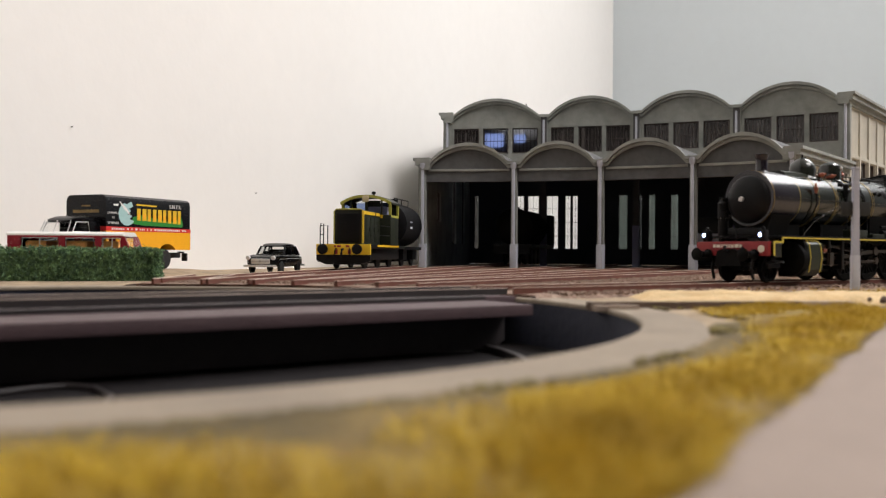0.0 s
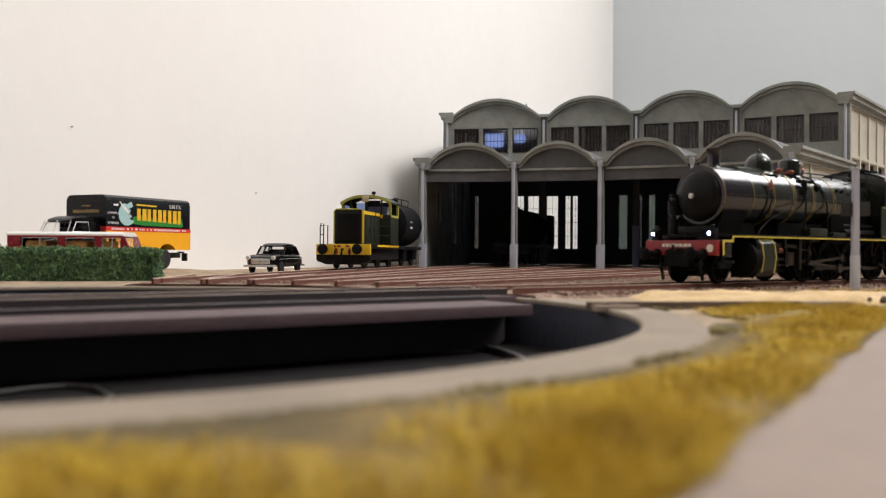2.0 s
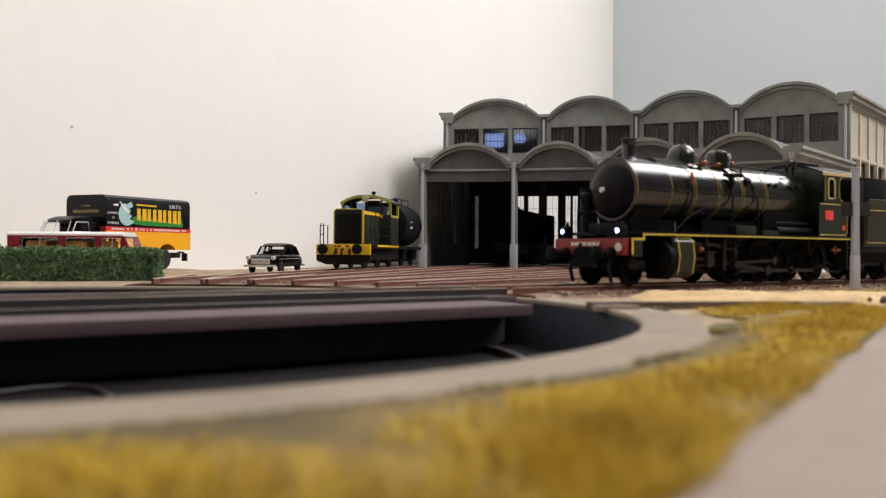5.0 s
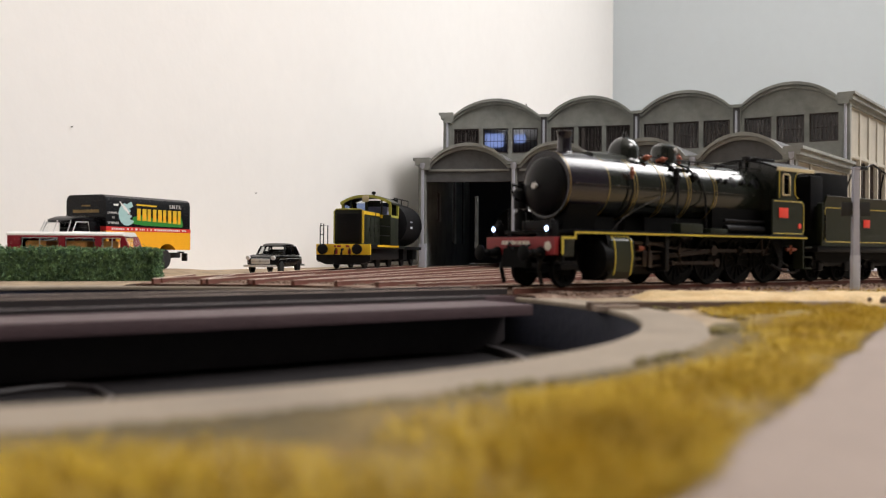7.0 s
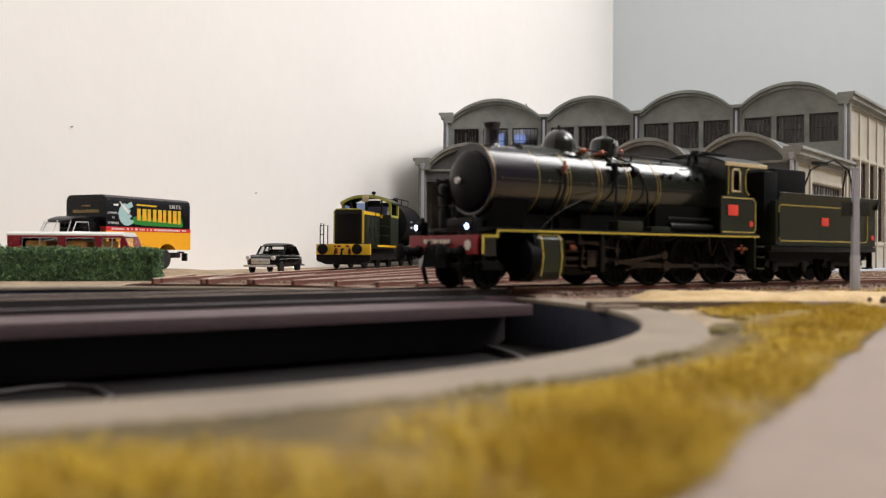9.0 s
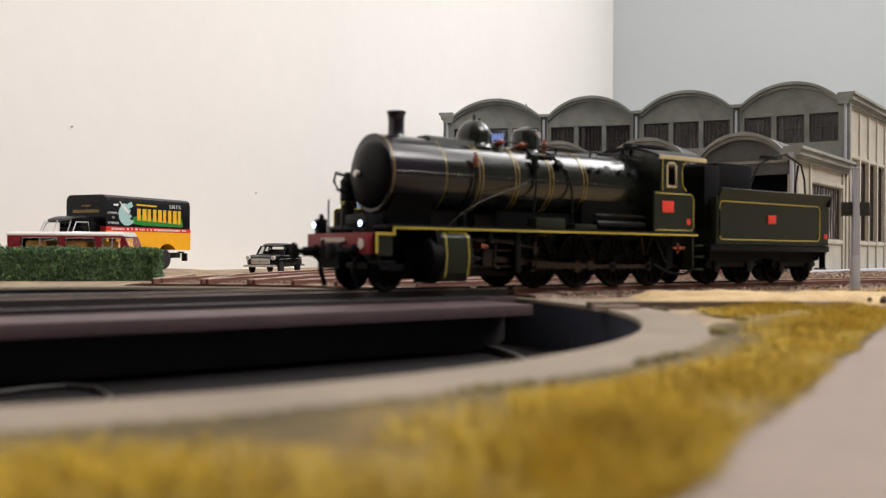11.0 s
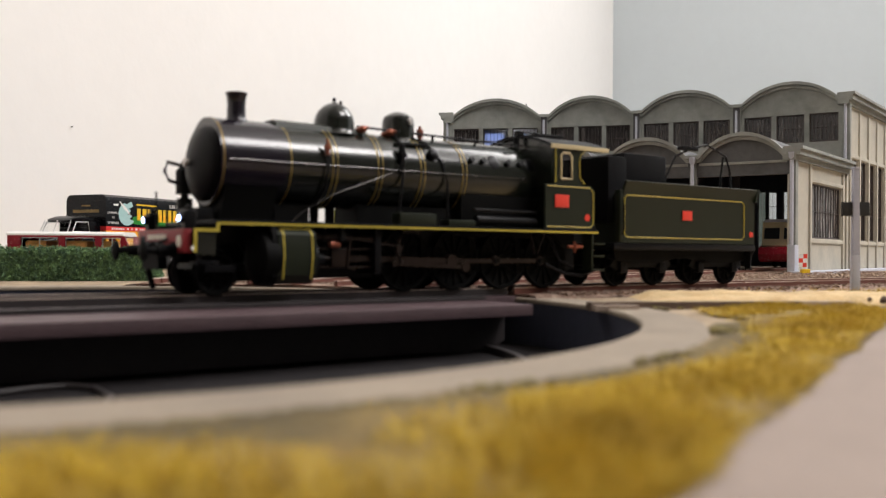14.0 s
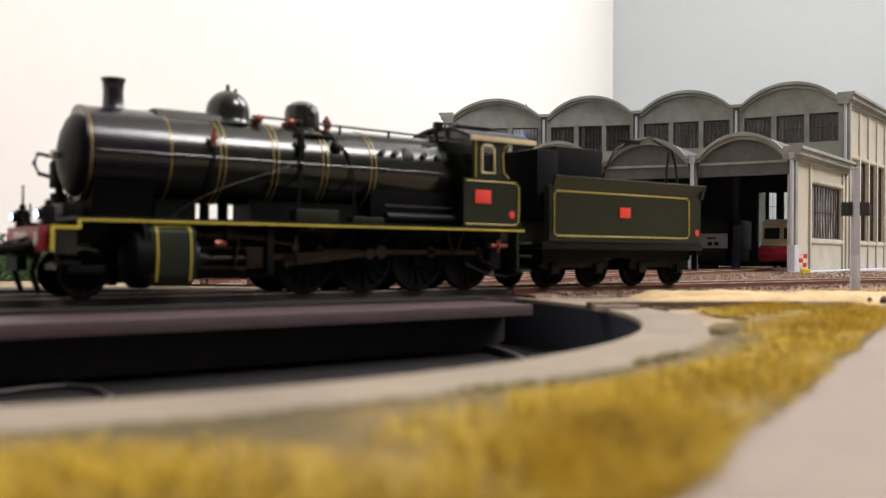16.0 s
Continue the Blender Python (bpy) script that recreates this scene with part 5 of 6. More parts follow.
for s in (-1, 1):
    for x0, x1 in ((-1.72, -0.37), (-0.1, 0.98), (1.27, 1.98)):
        part("window_trim", Mesh().tube([(x0 + 0.03, s * 0.845, 1.24), (x1 - 0.03, s * 0.845, 1.24), (x1 - 0.03, s * 0.845, 1.62), (x0 + 0.03, s * 0.845, 1.62), (x0 + 0.03, s * 0.845, 1.24)], 0.013, 6), CHROME, van, "thin bright window trim")
    part("window_split", Mesh().box(-1.06, -1.03, s * 0.83 - 0.01, s * 0.83 + 0.01, 1.22, 1.64).box(1.62, 1.65, s * 0.83 - 0.01, s * 0.83 + 0.01, 1.22, 1.64), CHROME, van)
part("windscreen", Mesh().prism([(2.28, 1.22), (2.3, 1.22), (2.1, 1.7), (2.08, 1.7)], "y", -0.75, 0.75), CARGLASS, van)
part("rear_panel", Mesh().prism([(-2.27, 1.2), (-2.2, 1.2), (-2.1, 1.7), (-2.17, 1.7)], "y", -0.8, 0.8), GLOSSBLACK, van, "dark rear window panel")
for x in (-1.2, 0.3, 1.5):
    part("seat", Mesh().box(x - 0.45, x + 0.35, -0.7, 0.65, 0.7, 1.52, 0.08), TAN, van, "tan coloured bench seat")
wheels(van, [(-1.4, -0.72), (-1.4, 0.72), (1.3, -0.72), (1.3, 0.72)], 0.33, 0.16)

# black saloon car: x to its rear
car = thing("saloon_car", (-9.2, 45.6, -0.27), 90 - 9.5, "black 1950s saloon car with chrome grille", "car")
part("lower_body", Mesh().loft([rounded(-0.03, 0.5, 0.46, 0.72, 3), rounded(0.02, 0.66, 0.40, 0.80, 4), rounded(0.14, 0.76, 0.36, 0.87, 4), rounded(0.6, 0.82, 0.33, 0.93, 5), rounded(1.35, 0.84, 0.32, 0.98, 5), rounded(2.5, 0.86, 0.32, 0.99, 5), rounded(3.5, 0.84, 0.33, 0.97, 5),
                                rounded(4.15, 0.79, 0.36, 0.92, 5), rounded(4.36, 0.72, 0.4, 0.86, 4), rounded(4.43, 0.6, 0.45, 0.78, 3)]), GLOSSBLACK, car, "gloss black lower body")
part("roof", Mesh().loft([rounded(1.72, 0.45, 1.385, 1.42, 3), rounded(1.82, 0.58, 1.37, 1.475, 3), rounded(2.1, 0.66, 1.34, 1.56, 3), rounded(2.7, 0.68, 1.34, 1.58, 3), rounded(3.2, 0.66, 1.34, 1.55, 3), rounded(3.45, 0.58, 1.34, 1.46, 3), rounded(3.55, 0.45, 1.33, 1.39, 3)]), GLOSSBLACK, car, "rounded black roof")
for s in (-1, 1):
    part("sill_trim", Mesh().tube([(0.5, s * 0.845, 0.74), (2.0, s * 0.868, 0.76), (4.1, s * 0.81, 0.74)], 0.012, 6), CHROME, car, "thin chrome side strip")
    part("window_trim", Mesh().tube([(1.5, s * 0.77, 0.99), (1.84, s * 0.66, 1.38), (3.3, s * 0.66, 1.38), (3.72, s * 0.77, 0.99)], 0.025, 6), GLOSSBLACK, car, "black window frame")
for s in (-1, 1):
    for (xa, xb) in ((1.42, 1.8), (2.5, 2.5), (3.3, 3.15), (3.8, 3.4)):
        part("pillar", Mesh().beam((xa, s * 0.74, 0.94), (xb, s * 0.64, 1.4), 0.06, 0.1, (0, 1, 0)), GLOSSBLACK, car)
    part("side_glass", Mesh().quad((1.45, s * 0.74, 0.96), (3.75, s * 0.74, 0.96), (3.25, s * 0.63, 1.38), (1.82, s * 0.63, 1.38)), SMOKEGLASS, car)
    part("headlamp", Mesh().lathe([(0, 0.1), (0.18, 0.115), (0.22, 0.09)], (0.16, s * 0.66, 0.80), (-1, 0, 0), 20), CHROME, car, "round chrome headlamp")
    part("wing", Mesh().tube([(0.1, s * 0.66, 0.78), (0.8, s * 0.7, 0.84), (1.4, s * 0.72, 0.84)], 0.12, 12), GLOSSBLACK, car)
part("windscreen", Mesh().quad((1.36, -0.7, 0.96), (1.36, 0.7, 0.96), (1.76, 0.6, 1.38), (1.76, -0.6, 1.38)), SMOKEGLASS, car, "clear windscreen")
part("screen_frame", Mesh().tube([(1.36, -0.72, 0.97), (1.36, 0.72, 0.97), (1.74, 0.62, 1.39), (1.74, -0.62, 1.39), (1.36, -0.72, 0.97)], 0.022, 6), GLOSSBLACK, car, "black windscreen frame")
part("grille", Mesh().box(-0.06, 0.05, -0.5, 0.5, 0.49, 0.76, 0.05), CHROME, car, "wide chrome grille")
part("bumper", Mesh().box(-0.14, -0.04, -0.86, 0.86, 0.34, 0.45, 0.03), CHROME, car, "chrome front bumper")
part("grille_bar", Mesh().box(-0.075, -0.055, -0.46, 0.46, 0.615, 0.635).box(-0.08, -0.055, -0.05, 0.05, 0.58, 0.67, 0.01), GREYRIM, car, "dull bar and badge on the grille")
part("rear_bumper", Mesh().box(4.45, 4.53, -0.84, 0.84, 0.36, 0.46, 0.03), CHROME, car)
part("seat", Mesh().box(1.9, 2.2, -0.6, 0.6, 0.6, 1.1, 0.06).box(2.9, 3.2, -0.6, 0.6, 0.6, 1.1, 0.06), RUBBER, car)
wheels(car, [(0.85, -0.77), (0.85, 0.77), (3.45, -0.77), (3.45, 0.77)], 0.32, 0.16)

# clipped hedge
LEAVES = material("hedge_leaves", (0.17, 0.29, 0.12), 0.85, vary=0.5, size=0.35, second=(0.07, 0.135, 0.075), mix=0.5)
hedge = thing("hedge", (-20.0, 32.3, 0), 10.5, "dense clipped dark green hedge", "hedge")
HL = 9.5
part("hedge_core", Mesh().box(0.15, HL - 0.15, -0.35, 0.35, GZ - 0.1, 0.78, 0.12), LEAVES, hedge)
rng = random.Random(3)
vv, ff = [], []
for i in range(22000):
    x, u = rng.uniform(0, HL), rng.random()
    lump = 0.16 * noise.noise(Vector((x * 1.3, u * 3, 1))) + 0.09 * noise.noise(Vector((x * 4, u * 9, 4)))
    if u < 0.45:
        p = Vector((x, -0.44 - lump, rng.uniform(GZ, 0.88)))
    elif u < 0.75:
        p = Vector((x, rng.uniform(-0.45, 0.45), 0.86 + lump))
    elif u < 0.85:
        p = Vector((HL - 0.05 + lump, rng.uniform(-0.42, 0.42), rng.uniform(GZ, 0.85)))
    else:
        p = Vector((x, 0.44 + lump, rng.uniform(GZ, 0.88)))
    p += Vector([rng.gauss(0, 0.05) for _ in range(3)])
    r = rng.uniform(0.025, 0.06)
    e = Euler([rng.uniform(0, 6.3) for _ in range(3)]).to_matrix()
    k = len(vv)
    for q in ((-1, -0.5, 0), (0.2, -0.7, 0.25), (1, 0.1, 0), (0, 0.7, 0.2)):
        vv.append((p + e @ (Vector(q) * r)) * K)
    ff.append((k, k + 1, k + 2, k + 3))
data = bpy.data.meshes.new("foliage")
data.from_pydata(vv, [], ff)
data.materials.append(LEAVES)
tagged(part("foliage", data, None, hedge, "small dark green flock leaves"), kind="stuff")

# yellow and green diesel shunter on its track; x leads away towards the shed
DA = 10.5
DD = Vector((math.sin(radians(DA)), math.cos(radians(DA))))
dpos = Vector((-5.07, 46.0))
diesel = thing("diesel_shunter", (dpos.x, dpos.y, 0), 90 - DA, "dark green diesel shunter with bright yellow beam and edges", "locomotive")
part("front_beam", Mesh().box(-0.1, 0.12, -1.43, 1.41, 0.72, 1.26, 0.02), BRIGHTYELLOW, diesel, "bright yellow buffer beam")
part("skirt", Mesh().prism([(-1.43, 0.72), (1.41, 0.72), (1.41, 0.42), (0.9, 0.22), (-0.9, 0.22), (-1.43, 0.42)], "x", -0.06, 0.1), BLACK, diesel, "black skirt plate below the beam")
part("coupling", Mesh().tube([(-0.1, 0, 1.0), (-0.3, 0, 0.98), (-0.36, 0, 0.8), (-0.32, 0, 0.5)], 0.06).tube([(-0.1, -0.35, 1.05), (-0.22, -0.38, 0.95), (-0.24, -0.4, 0.6)], 0.035).tube([(-0.1, 0.35, 1.05), (-0.22, 0.38, 0.95), (-0.24, 0.4, 0.6)], 0.035), BLACK, diesel, "black hook and hoses")
for s in (-1, 1):
    b = part("buffer", Mesh().lathe([(0, 0.16), (0.3, 0.13), (0.32, 0.26), (0.4, 0.27), (0.42, 0.2), (0.43, 0)], (-0.1, s * 0.9 + 0.05, 1.0), (-1, 0, 0), 24), BLACK, diesel, "black round buffer")
    part("beam_chevron", Mesh().box(-0.115, -0.099, s * 0.35 - 0.08, s * 0.35 + 0.08, 0.75, 1.0), RED, diesel)
for y0, y1 in ((-0.35, -0.15), (0.1, 0.3), (0.36, 0.46)):
    part("number_bar", Mesh().box(-0.115, -0.099, y0, y1, 1.1, 1.2), RED, diesel)
part("deck", Mesh().box(0.1, 8.0, -1.36, 1.36, 1.05, 1.24, 0.02), BLACK, diesel, "black footplate")
for s in (-1, 1):
    part("yellow_sill", Mesh().box(1.6, 6.3, s * 1.385 - 0.015, s * 1.385 + 0.015, 1.13, 1.24), BRIGHTYELLOW, diesel, "yellow footplate edge")
hood = part("hood", Mesh().prism([(-0.86, 1.24), (0.64, 1.24), (0.64, 2.95), (0.55, 3.04), (-0.77, 3.04), (-0.86, 2.95)], "x", 0.55, 4.1).bevel(0.03), DARKGREEN, diesel, "dark green engine hood")
part("yellow_band", Mesh().box(0.7, 2.9, -0.885, -0.862, 2.82, 2.98).box(3.15, 3.95, -0.885, -0.862, 2.82, 2.98), BRIGHTYELLOW, hood, "yellow band along the hood side")
for x in (1.5, 2.4, 3.3):
    part("hood_door", Mesh().box(x - 0.4, x + 0.4, -0.875, -0.861, 1.4, 2.7, 0.004), DARKGREEN, hood)
    part("door_handle", Mesh().box(x + 0.28, x + 0.32, -0.90, -0.876, 1.95, 2.15), BLACK, hood)
part("hood_edge", Mesh().tube([(0.53, 0.66, 1.3), (0.53, 0.66, 2.95), (0.53, 0.56, 3.06), (0.53, -0.78, 3.06), (0.53, -0.88, 2.95), (0.53, -0.88, 1.3)], 0.036, 8), LIME, hood, "lime yellow hood edge")
part("yellow_corner", Mesh().box(0.5, 0.58, -0.93, -0.82, 1.3, 3.0, 0.02), BRIGHTYELLOW, hood, "yellow corner strip")
part("radiator", Mesh().box(0.5, 0.56, -0.72, 0.5, 1.35, 2.85, 0.02), BLACK, hood, "black radiator grille")
for i in range(9):
    part("slat", Mesh().box(0.47, 0.51, -0.7, 0.48, 1.42 + i * 0.16, 1.48 + i * 0.16), BLACK, hood)
F, B = 4.1, 5.95  # the cab's front and rear
dcab = part("cab", Mesh().box(F, B, -1.46, 1.34, 1.24, 2.92, 0.03), DARKGREEN, diesel, "dark green cab lower walls")
part("yellow_band", Mesh().box(F - 0.03, F + 0.001, -1.0, -0.88, 2.74, 2.92), BRIGHTYELLOW, dcab, "yellow band under the cab window")
part("yellow_band", Mesh().box(F + 0.05, B - 0.05, -1.475, -1.461, 2.78, 2.9), LIME, dcab)
for x, y in ((F + 0.05, -1.41), (F + 0.05, 1.29), (B - 0.05, -1.41), (B - 0.05, 1.29)):
    part("cab_pillar", Mesh().box(x - 0.07, x + 0.07, y - 0.07, y + 0.07, 2.9, 3.62, 0.015), LIME, dcab, "lime yellow cab pillar")
part("window_post", Mesh().box(F, F + 0.06, -0.12, 0.0, 2.9, 3.8).box(F, F + 0.06, -0.98, -0.9, 2.9, 3.75).box(F, F + 0.06, 0.78, 0.86, 2.9, 3.75), DARKGREEN, dcab, "dark green window post")
arcp = [(1.46 * i / 8 - 0.06, 3.6 + 0.42 * (1 - abs(i / 8) ** 2.4)) for i in range(-8, 9)]
droof = part("cab_roof", Mesh().prism(arcp + [(y, z - 0.1) for y, z in reversed(arcp)], "x", F - 0.1, B + 0.15), DARKGREEN, dcab, "curved cab roof")
part("roof_edge", Mesh().prism(arcp + [(y * 0.965, z - 0.15) for y, z in reversed(arcp)], "x", F - 0.16, F - 0.1), LIME, dcab, "lime yellow roof edge")
part("roof_lamp", Mesh().box(F - 0.26, F - 0.16, -0.26, 0.1, 3.62, 3.98, 0.03), CREAM, droof, "pale roof lamp box")
part("horn", Mesh().lathe([(0, 0.06), (0.12, 0.06), (0.14, 0.12), (0.26, 0.12), (0.3, 0.0)], (F + 0.5, -0.35, 3.96), (0, 0, 1), 12), BLACK, droof)
part("cab_glass", Mesh().box(F + 0.02, F + 0.04, -1.34, 1.22, 2.92, 3.7), CARGLASS, dcab)
part("cab_glass", Mesh().box(F + 0.1, B - 0.1, -1.43, -1.415, 2.92, 3.6), CARGLASS, dcab)
part("rear_wall", Mesh().box(B - 0.08, B - 0.02, -1.38, -0.9, 2.9, 3.66).box(B - 0.08, B - 0.02, -0.4, 0.5, 2.9, 3.8).box(B - 0.08, B - 0.02, 1.0, 1.3, 2.9, 3.66), DARKGREEN, dcab)
part("side_wall", Mesh().box(F + 0.1, F + 0.4, 1.28, 1.32, 2.9, 3.6).box(F + 1.4, B - 0.1, 1.28, 1.32, 2.9, 3.6), DARKGREEN, dcab)
# Blue tint puts the dim bluish light of the cab into the glass.
BLUEPANE = glazing("bluish_light_cab_pane", (0.30, 0.40, 0.72), 0.12)
part("rear_glass", Mesh().box(B - 0.06, B - 0.04, -0.9, -0.4, 2.9, 3.66).box(B - 0.06, B - 0.04, 0.5, 1.0, 2.9, 3.66), BLUEPANE, dcab, "rear cab window tinted for bluish light")
part("far_glass", Mesh().box(F + 0.4, F + 1.4, 1.29, 1.31, 2.9, 3.6), BLUEPANE, dcab)
part("control_desk", Mesh().box(F + 0.6, F + 1.1, -1.1, 0.0, 2.9, 3.4, 0.05), BLUEPOST, dcab, "blue grey control desk")
part("rear_hood", Mesh().box(B, 8.0, -0.86, 0.64, 1.24, 2.95, 0.06), DARKGREEN, diesel, "dark green rear hood")
for s in (-1, 1):
    part("handrail", Mesh().tube([(0.05, s * 1.25, 1.24), (0.05, s * 1.25, 2.15), (0.15, s * 1.25, 2.3), (0.6, s * 1.25, 2.3), (0.6, s * 1.25, 1.24)], 0.03).tube([(0.05, s * 1.25, 1.75), (0.6, s * 1.25, 1.75)], 0.025).tube([(0.05, s * 0.85, 1.24), (0.05, s * 0.85, 2.2), (0.05, s * 1.25, 2.2)], 0.03) if s > 0 else Mesh().tube([(0.6, -1.3, 1.7), (2.3, -1.4, 1.75), (4.0, -1.42, 1.75)], 0.022).tube([(0.6, -1.3, 2.2), (2.3, -1.4, 2.25), (4.0, -1.42, 2.25)], 0.022), BLACK, diesel, "thin black handrail")
    part("bogie_frame", Mesh().box(0.3, 7.6, s * 1.05 - 0.05, s * 1.05 + 0.05, 0.45, 1.05, 0.03), BLACK, diesel)
    part("step", Mesh().box(-0.02, 0.4, min(s * 1.0, s * 1.36), max(s * 1.0, s * 1.36), 0.35, 0.68, 0.02), BLACK, diesel)
for x in (1.3, 3.9, 6.5):
    w = part("wheelset", Mesh().cyl((x, -0.7, 0.5), (x, 0.7, 0.5), 0.07, n=10).cyl((x, -0.82, 0.5), (x, -0.69, 0.5), 0.5, n=28).cyl((x, 0.69, 0.5), (x, 0.82, 0.5), 0.5, n=28), BLACK, diesel, "black wheels and axle")
part("underframe", Mesh().box(0.2, 7.6, -0.6, 0.6, 0.25, 1.05), WHEELBLACK, diesel, "black underframe")
# tank wagon behind the shunter
twp = dpos + DD * 8.45
wagon = thing("tank_wagon", (twp.x, twp.y, 0), 90 - DA, "black tank wagon with a roof catwalk", "wagon")
# The tank's black holds the shade that the shed throws on it.
tk = part("tank", Mesh().lathe([(0, 0.0), (0.03, 0.7), (0.1, 1.15), (0.2, 1.3), (4.6, 1.3), (4.7, 1.15), (4.77, 0.7), (4.8, 0)], (0.15, 0, 2.55), (1, 0, 0), 40), COAL, wagon, "cylindrical tank, blackened for the shed's shade")
part("catwalk", Mesh().box(0.6, 4.4, -0.45, 0.45, 3.75, 3.81).tube([(0.6, -0.45, 3.8), (0.6, -0.45, 4.15), (2.5, -0.45, 4.15), (4.4, -0.45, 4.15), (4.4, -0.45, 3.8)], 0.03).tube([(2.5, -0.45, 3.8), (2.5, -0.45, 4.15)], 0.03).cyl((2, 0, 3.6), (2, 0, 4.15), 0.35, n=16), BLACK, wagon, "black catwalk and filler")
part("chassis", Mesh().box(0.0, 5.1, -1.2, 1.2, 1.0, 1.2, 0.02).box(0.7, 1.7, -1.0, 1.0, 0.4, 1.0).box(3.4, 4.4, -1.0, 1.0, 0.4, 1.0), BLACK, wagon, "black chassis")
for x in (1.2, 3.9):
    part("wheelset", Mesh().cyl((x, -0.82, 0.46), (x, -0.69, 0.46), 0.46, n=24).cyl((x, 0.69, 0.46), (x, 0.82, 0.46), 0.46, n=24).cyl((x, -0.7, 0.46), (x, 0.7, 0.46), 0.07, n=8), BLACK, wagon)
part("underframe", Mesh().box(0.1, 5.0, -0.6, 0.6, 0.3, 1.0), WHEELBLACK, wagon)
part("ladder", Mesh().tube([(0.15, -0.9, 1.2), (0.15, -0.7, 3.6)], 0.03).tube([(0.15, -0.5, 1.2), (0.15, -0.35, 3.7)], 0.03), BLACK, wagon)
part("data_panel", Mesh().box(1.4, 2.0, -1.29, -1.27, 2.3, 2.75), PLINTH, wagon, "pale data panel")

# vehicles inside the shed
def on_track(angle, r):
    d = Vector((math.sin(radians(angle)), math.cos(radians(angle))))
    return C + d * r


p = on_track(16.4, 50)
inner = thing("stabled_locomotive", (p.x - 1.3, p.y + 0.3, 0), 73.6, "dark steam locomotive standing inside the shed", "locomotive")
part("boiler", Mesh().lathe([(0, 0), (0.05, 0.6), (0.2, 1.25), (0.3, 1.35), (8, 1.35)], (0, 0, 2.75), (1, 0, 0), 32), WHEELBLACK, inner, "black boiler")
part("chimney", Mesh().cyl((0.9, 0, 4.0), (0.9, 0, 4.2), 0.3, n=16), WHEELBLACK, inner)
part("footplate", Mesh().box(-0.3, 9.5, -1.4, 1.4, 1.2, 1.5, 0.02).box(-0.5, -0.3, -1.3, 1.3, 0.8, 1.3), BLACK, inner)
part("cab", Mesh().box(8, 9.8, -1.4, 1.4, 1.5, 3.9, 0.1), WHEELBLACK, inner)
for x in (1.0, 3.0, 4.6, 6.2, 7.8):
    part("wheelset", Mesh().cyl((x, -0.82, 0.6), (x, -0.69, 0.6), 0.6, n=24).cyl((x, 0.69, 0.6), (x, 0.82, 0.6), 0.6, n=24).cyl((x, -0.7, 0.6), (x, 0.7, 0.6), 0.08, n=8), BLACK, inner)

p = on_track(34.6, 54)
railcar = thing("railcar", (p.x, p.y, 0), 90 - 34.6, "wine red and cream railcar standing inside the shed", "railcar")
part("lower_body", Mesh().prism([(0, 0.35), (12, 0.35), (12, 1.5), (0.1, 1.5), (-0.35, 1.3), (-0.5, 0.9), (-0.3, 0.5)], "y", -1.35, 1.35).bevel(0.08), WINE, railcar, "wine red lower body")
part("upper_body", Mesh().prism([(0.2, 1.5), (12, 1.5), (12, 3.1), (0.5, 3.1)], "y", -1.3, 1.3).bevel(0.06), CREAM, railcar, "cream upper body")
for i in range(8):
    part("side_window", Mesh().box(1.0 + 1.35 * i, 1.9 + 1.35 * i, -1.32, 1.32, 1.95, 2.6, 0.01), BLACK, railcar, "dark window")
for y in (-0.65, 0.65):
    part("front_window", Mesh().prism([(0.27, 1.95), (0.21, 1.95), (0.35, 2.7), (0.41, 2.7)], "y", y - 0.5, y + 0.5), BLACK, railcar, "dark front window")
part("railcar_roof", Mesh().box(0.5, 12, -1.25, 1.25, 3.1, 3.3, 0.08), PLINTH, railcar, "grey roof")
for x in (1.5, 3.5, 9, 11):
    part("wheelset", Mesh().cyl((x, -0.82, 0.42), (x, -0.69, 0.42), 0.42, n=20).cyl((x, 0.69, 0.42), (x, 0.82, 0.42), 0.42, n=20).cyl((x, -0.7, 0.42), (x, 0.7, 0.42), 0.08, n=8), BLACK, railcar)

p = on_track(29.2, 55)
stabled = thing("stabled_diesel", (p.x, p.y, 0), 61, "grey fronted diesel standing deep inside the shed", "locomotive")
part("front_panel", Mesh().box(0, 0.2, -1.3, 1.3, 1.3, 2.35, 0.04), PLINTH, stabled, "pale grey front panel")
part("body", Mesh().box(0.2, 9, -1.35, 1.35, 1.2, 3.5, 0.1), BLACK, stabled, "dark body")
for y in (-0.55, -0.1):
    part("lamp_cluster", Mesh().box(-0.03, 0.0, y - 0.15, y + 0.15, 1.5, 1.75, 0.01), BLACK, stabled)
part("tail_lamp", Mesh().box(-0.03, 0.0, -0.5, 0.1, 1.95, 2.1, 0.01), RED, stabled)
part("chassis", Mesh().box(0, 9, -1.2, 1.2, 0.3, 1.2, 0.05), BLACK, stabled)
for y in (-0.9, 0.9):
    part("buffer", Mesh().lathe([(0, 0.12), (0.4, 0.12), (0.42, 0.27), (0.48, 0.27), (0.5, 0)], (0, y, 1.05), (-1, 0, 0), 20), BLACK, stabled)

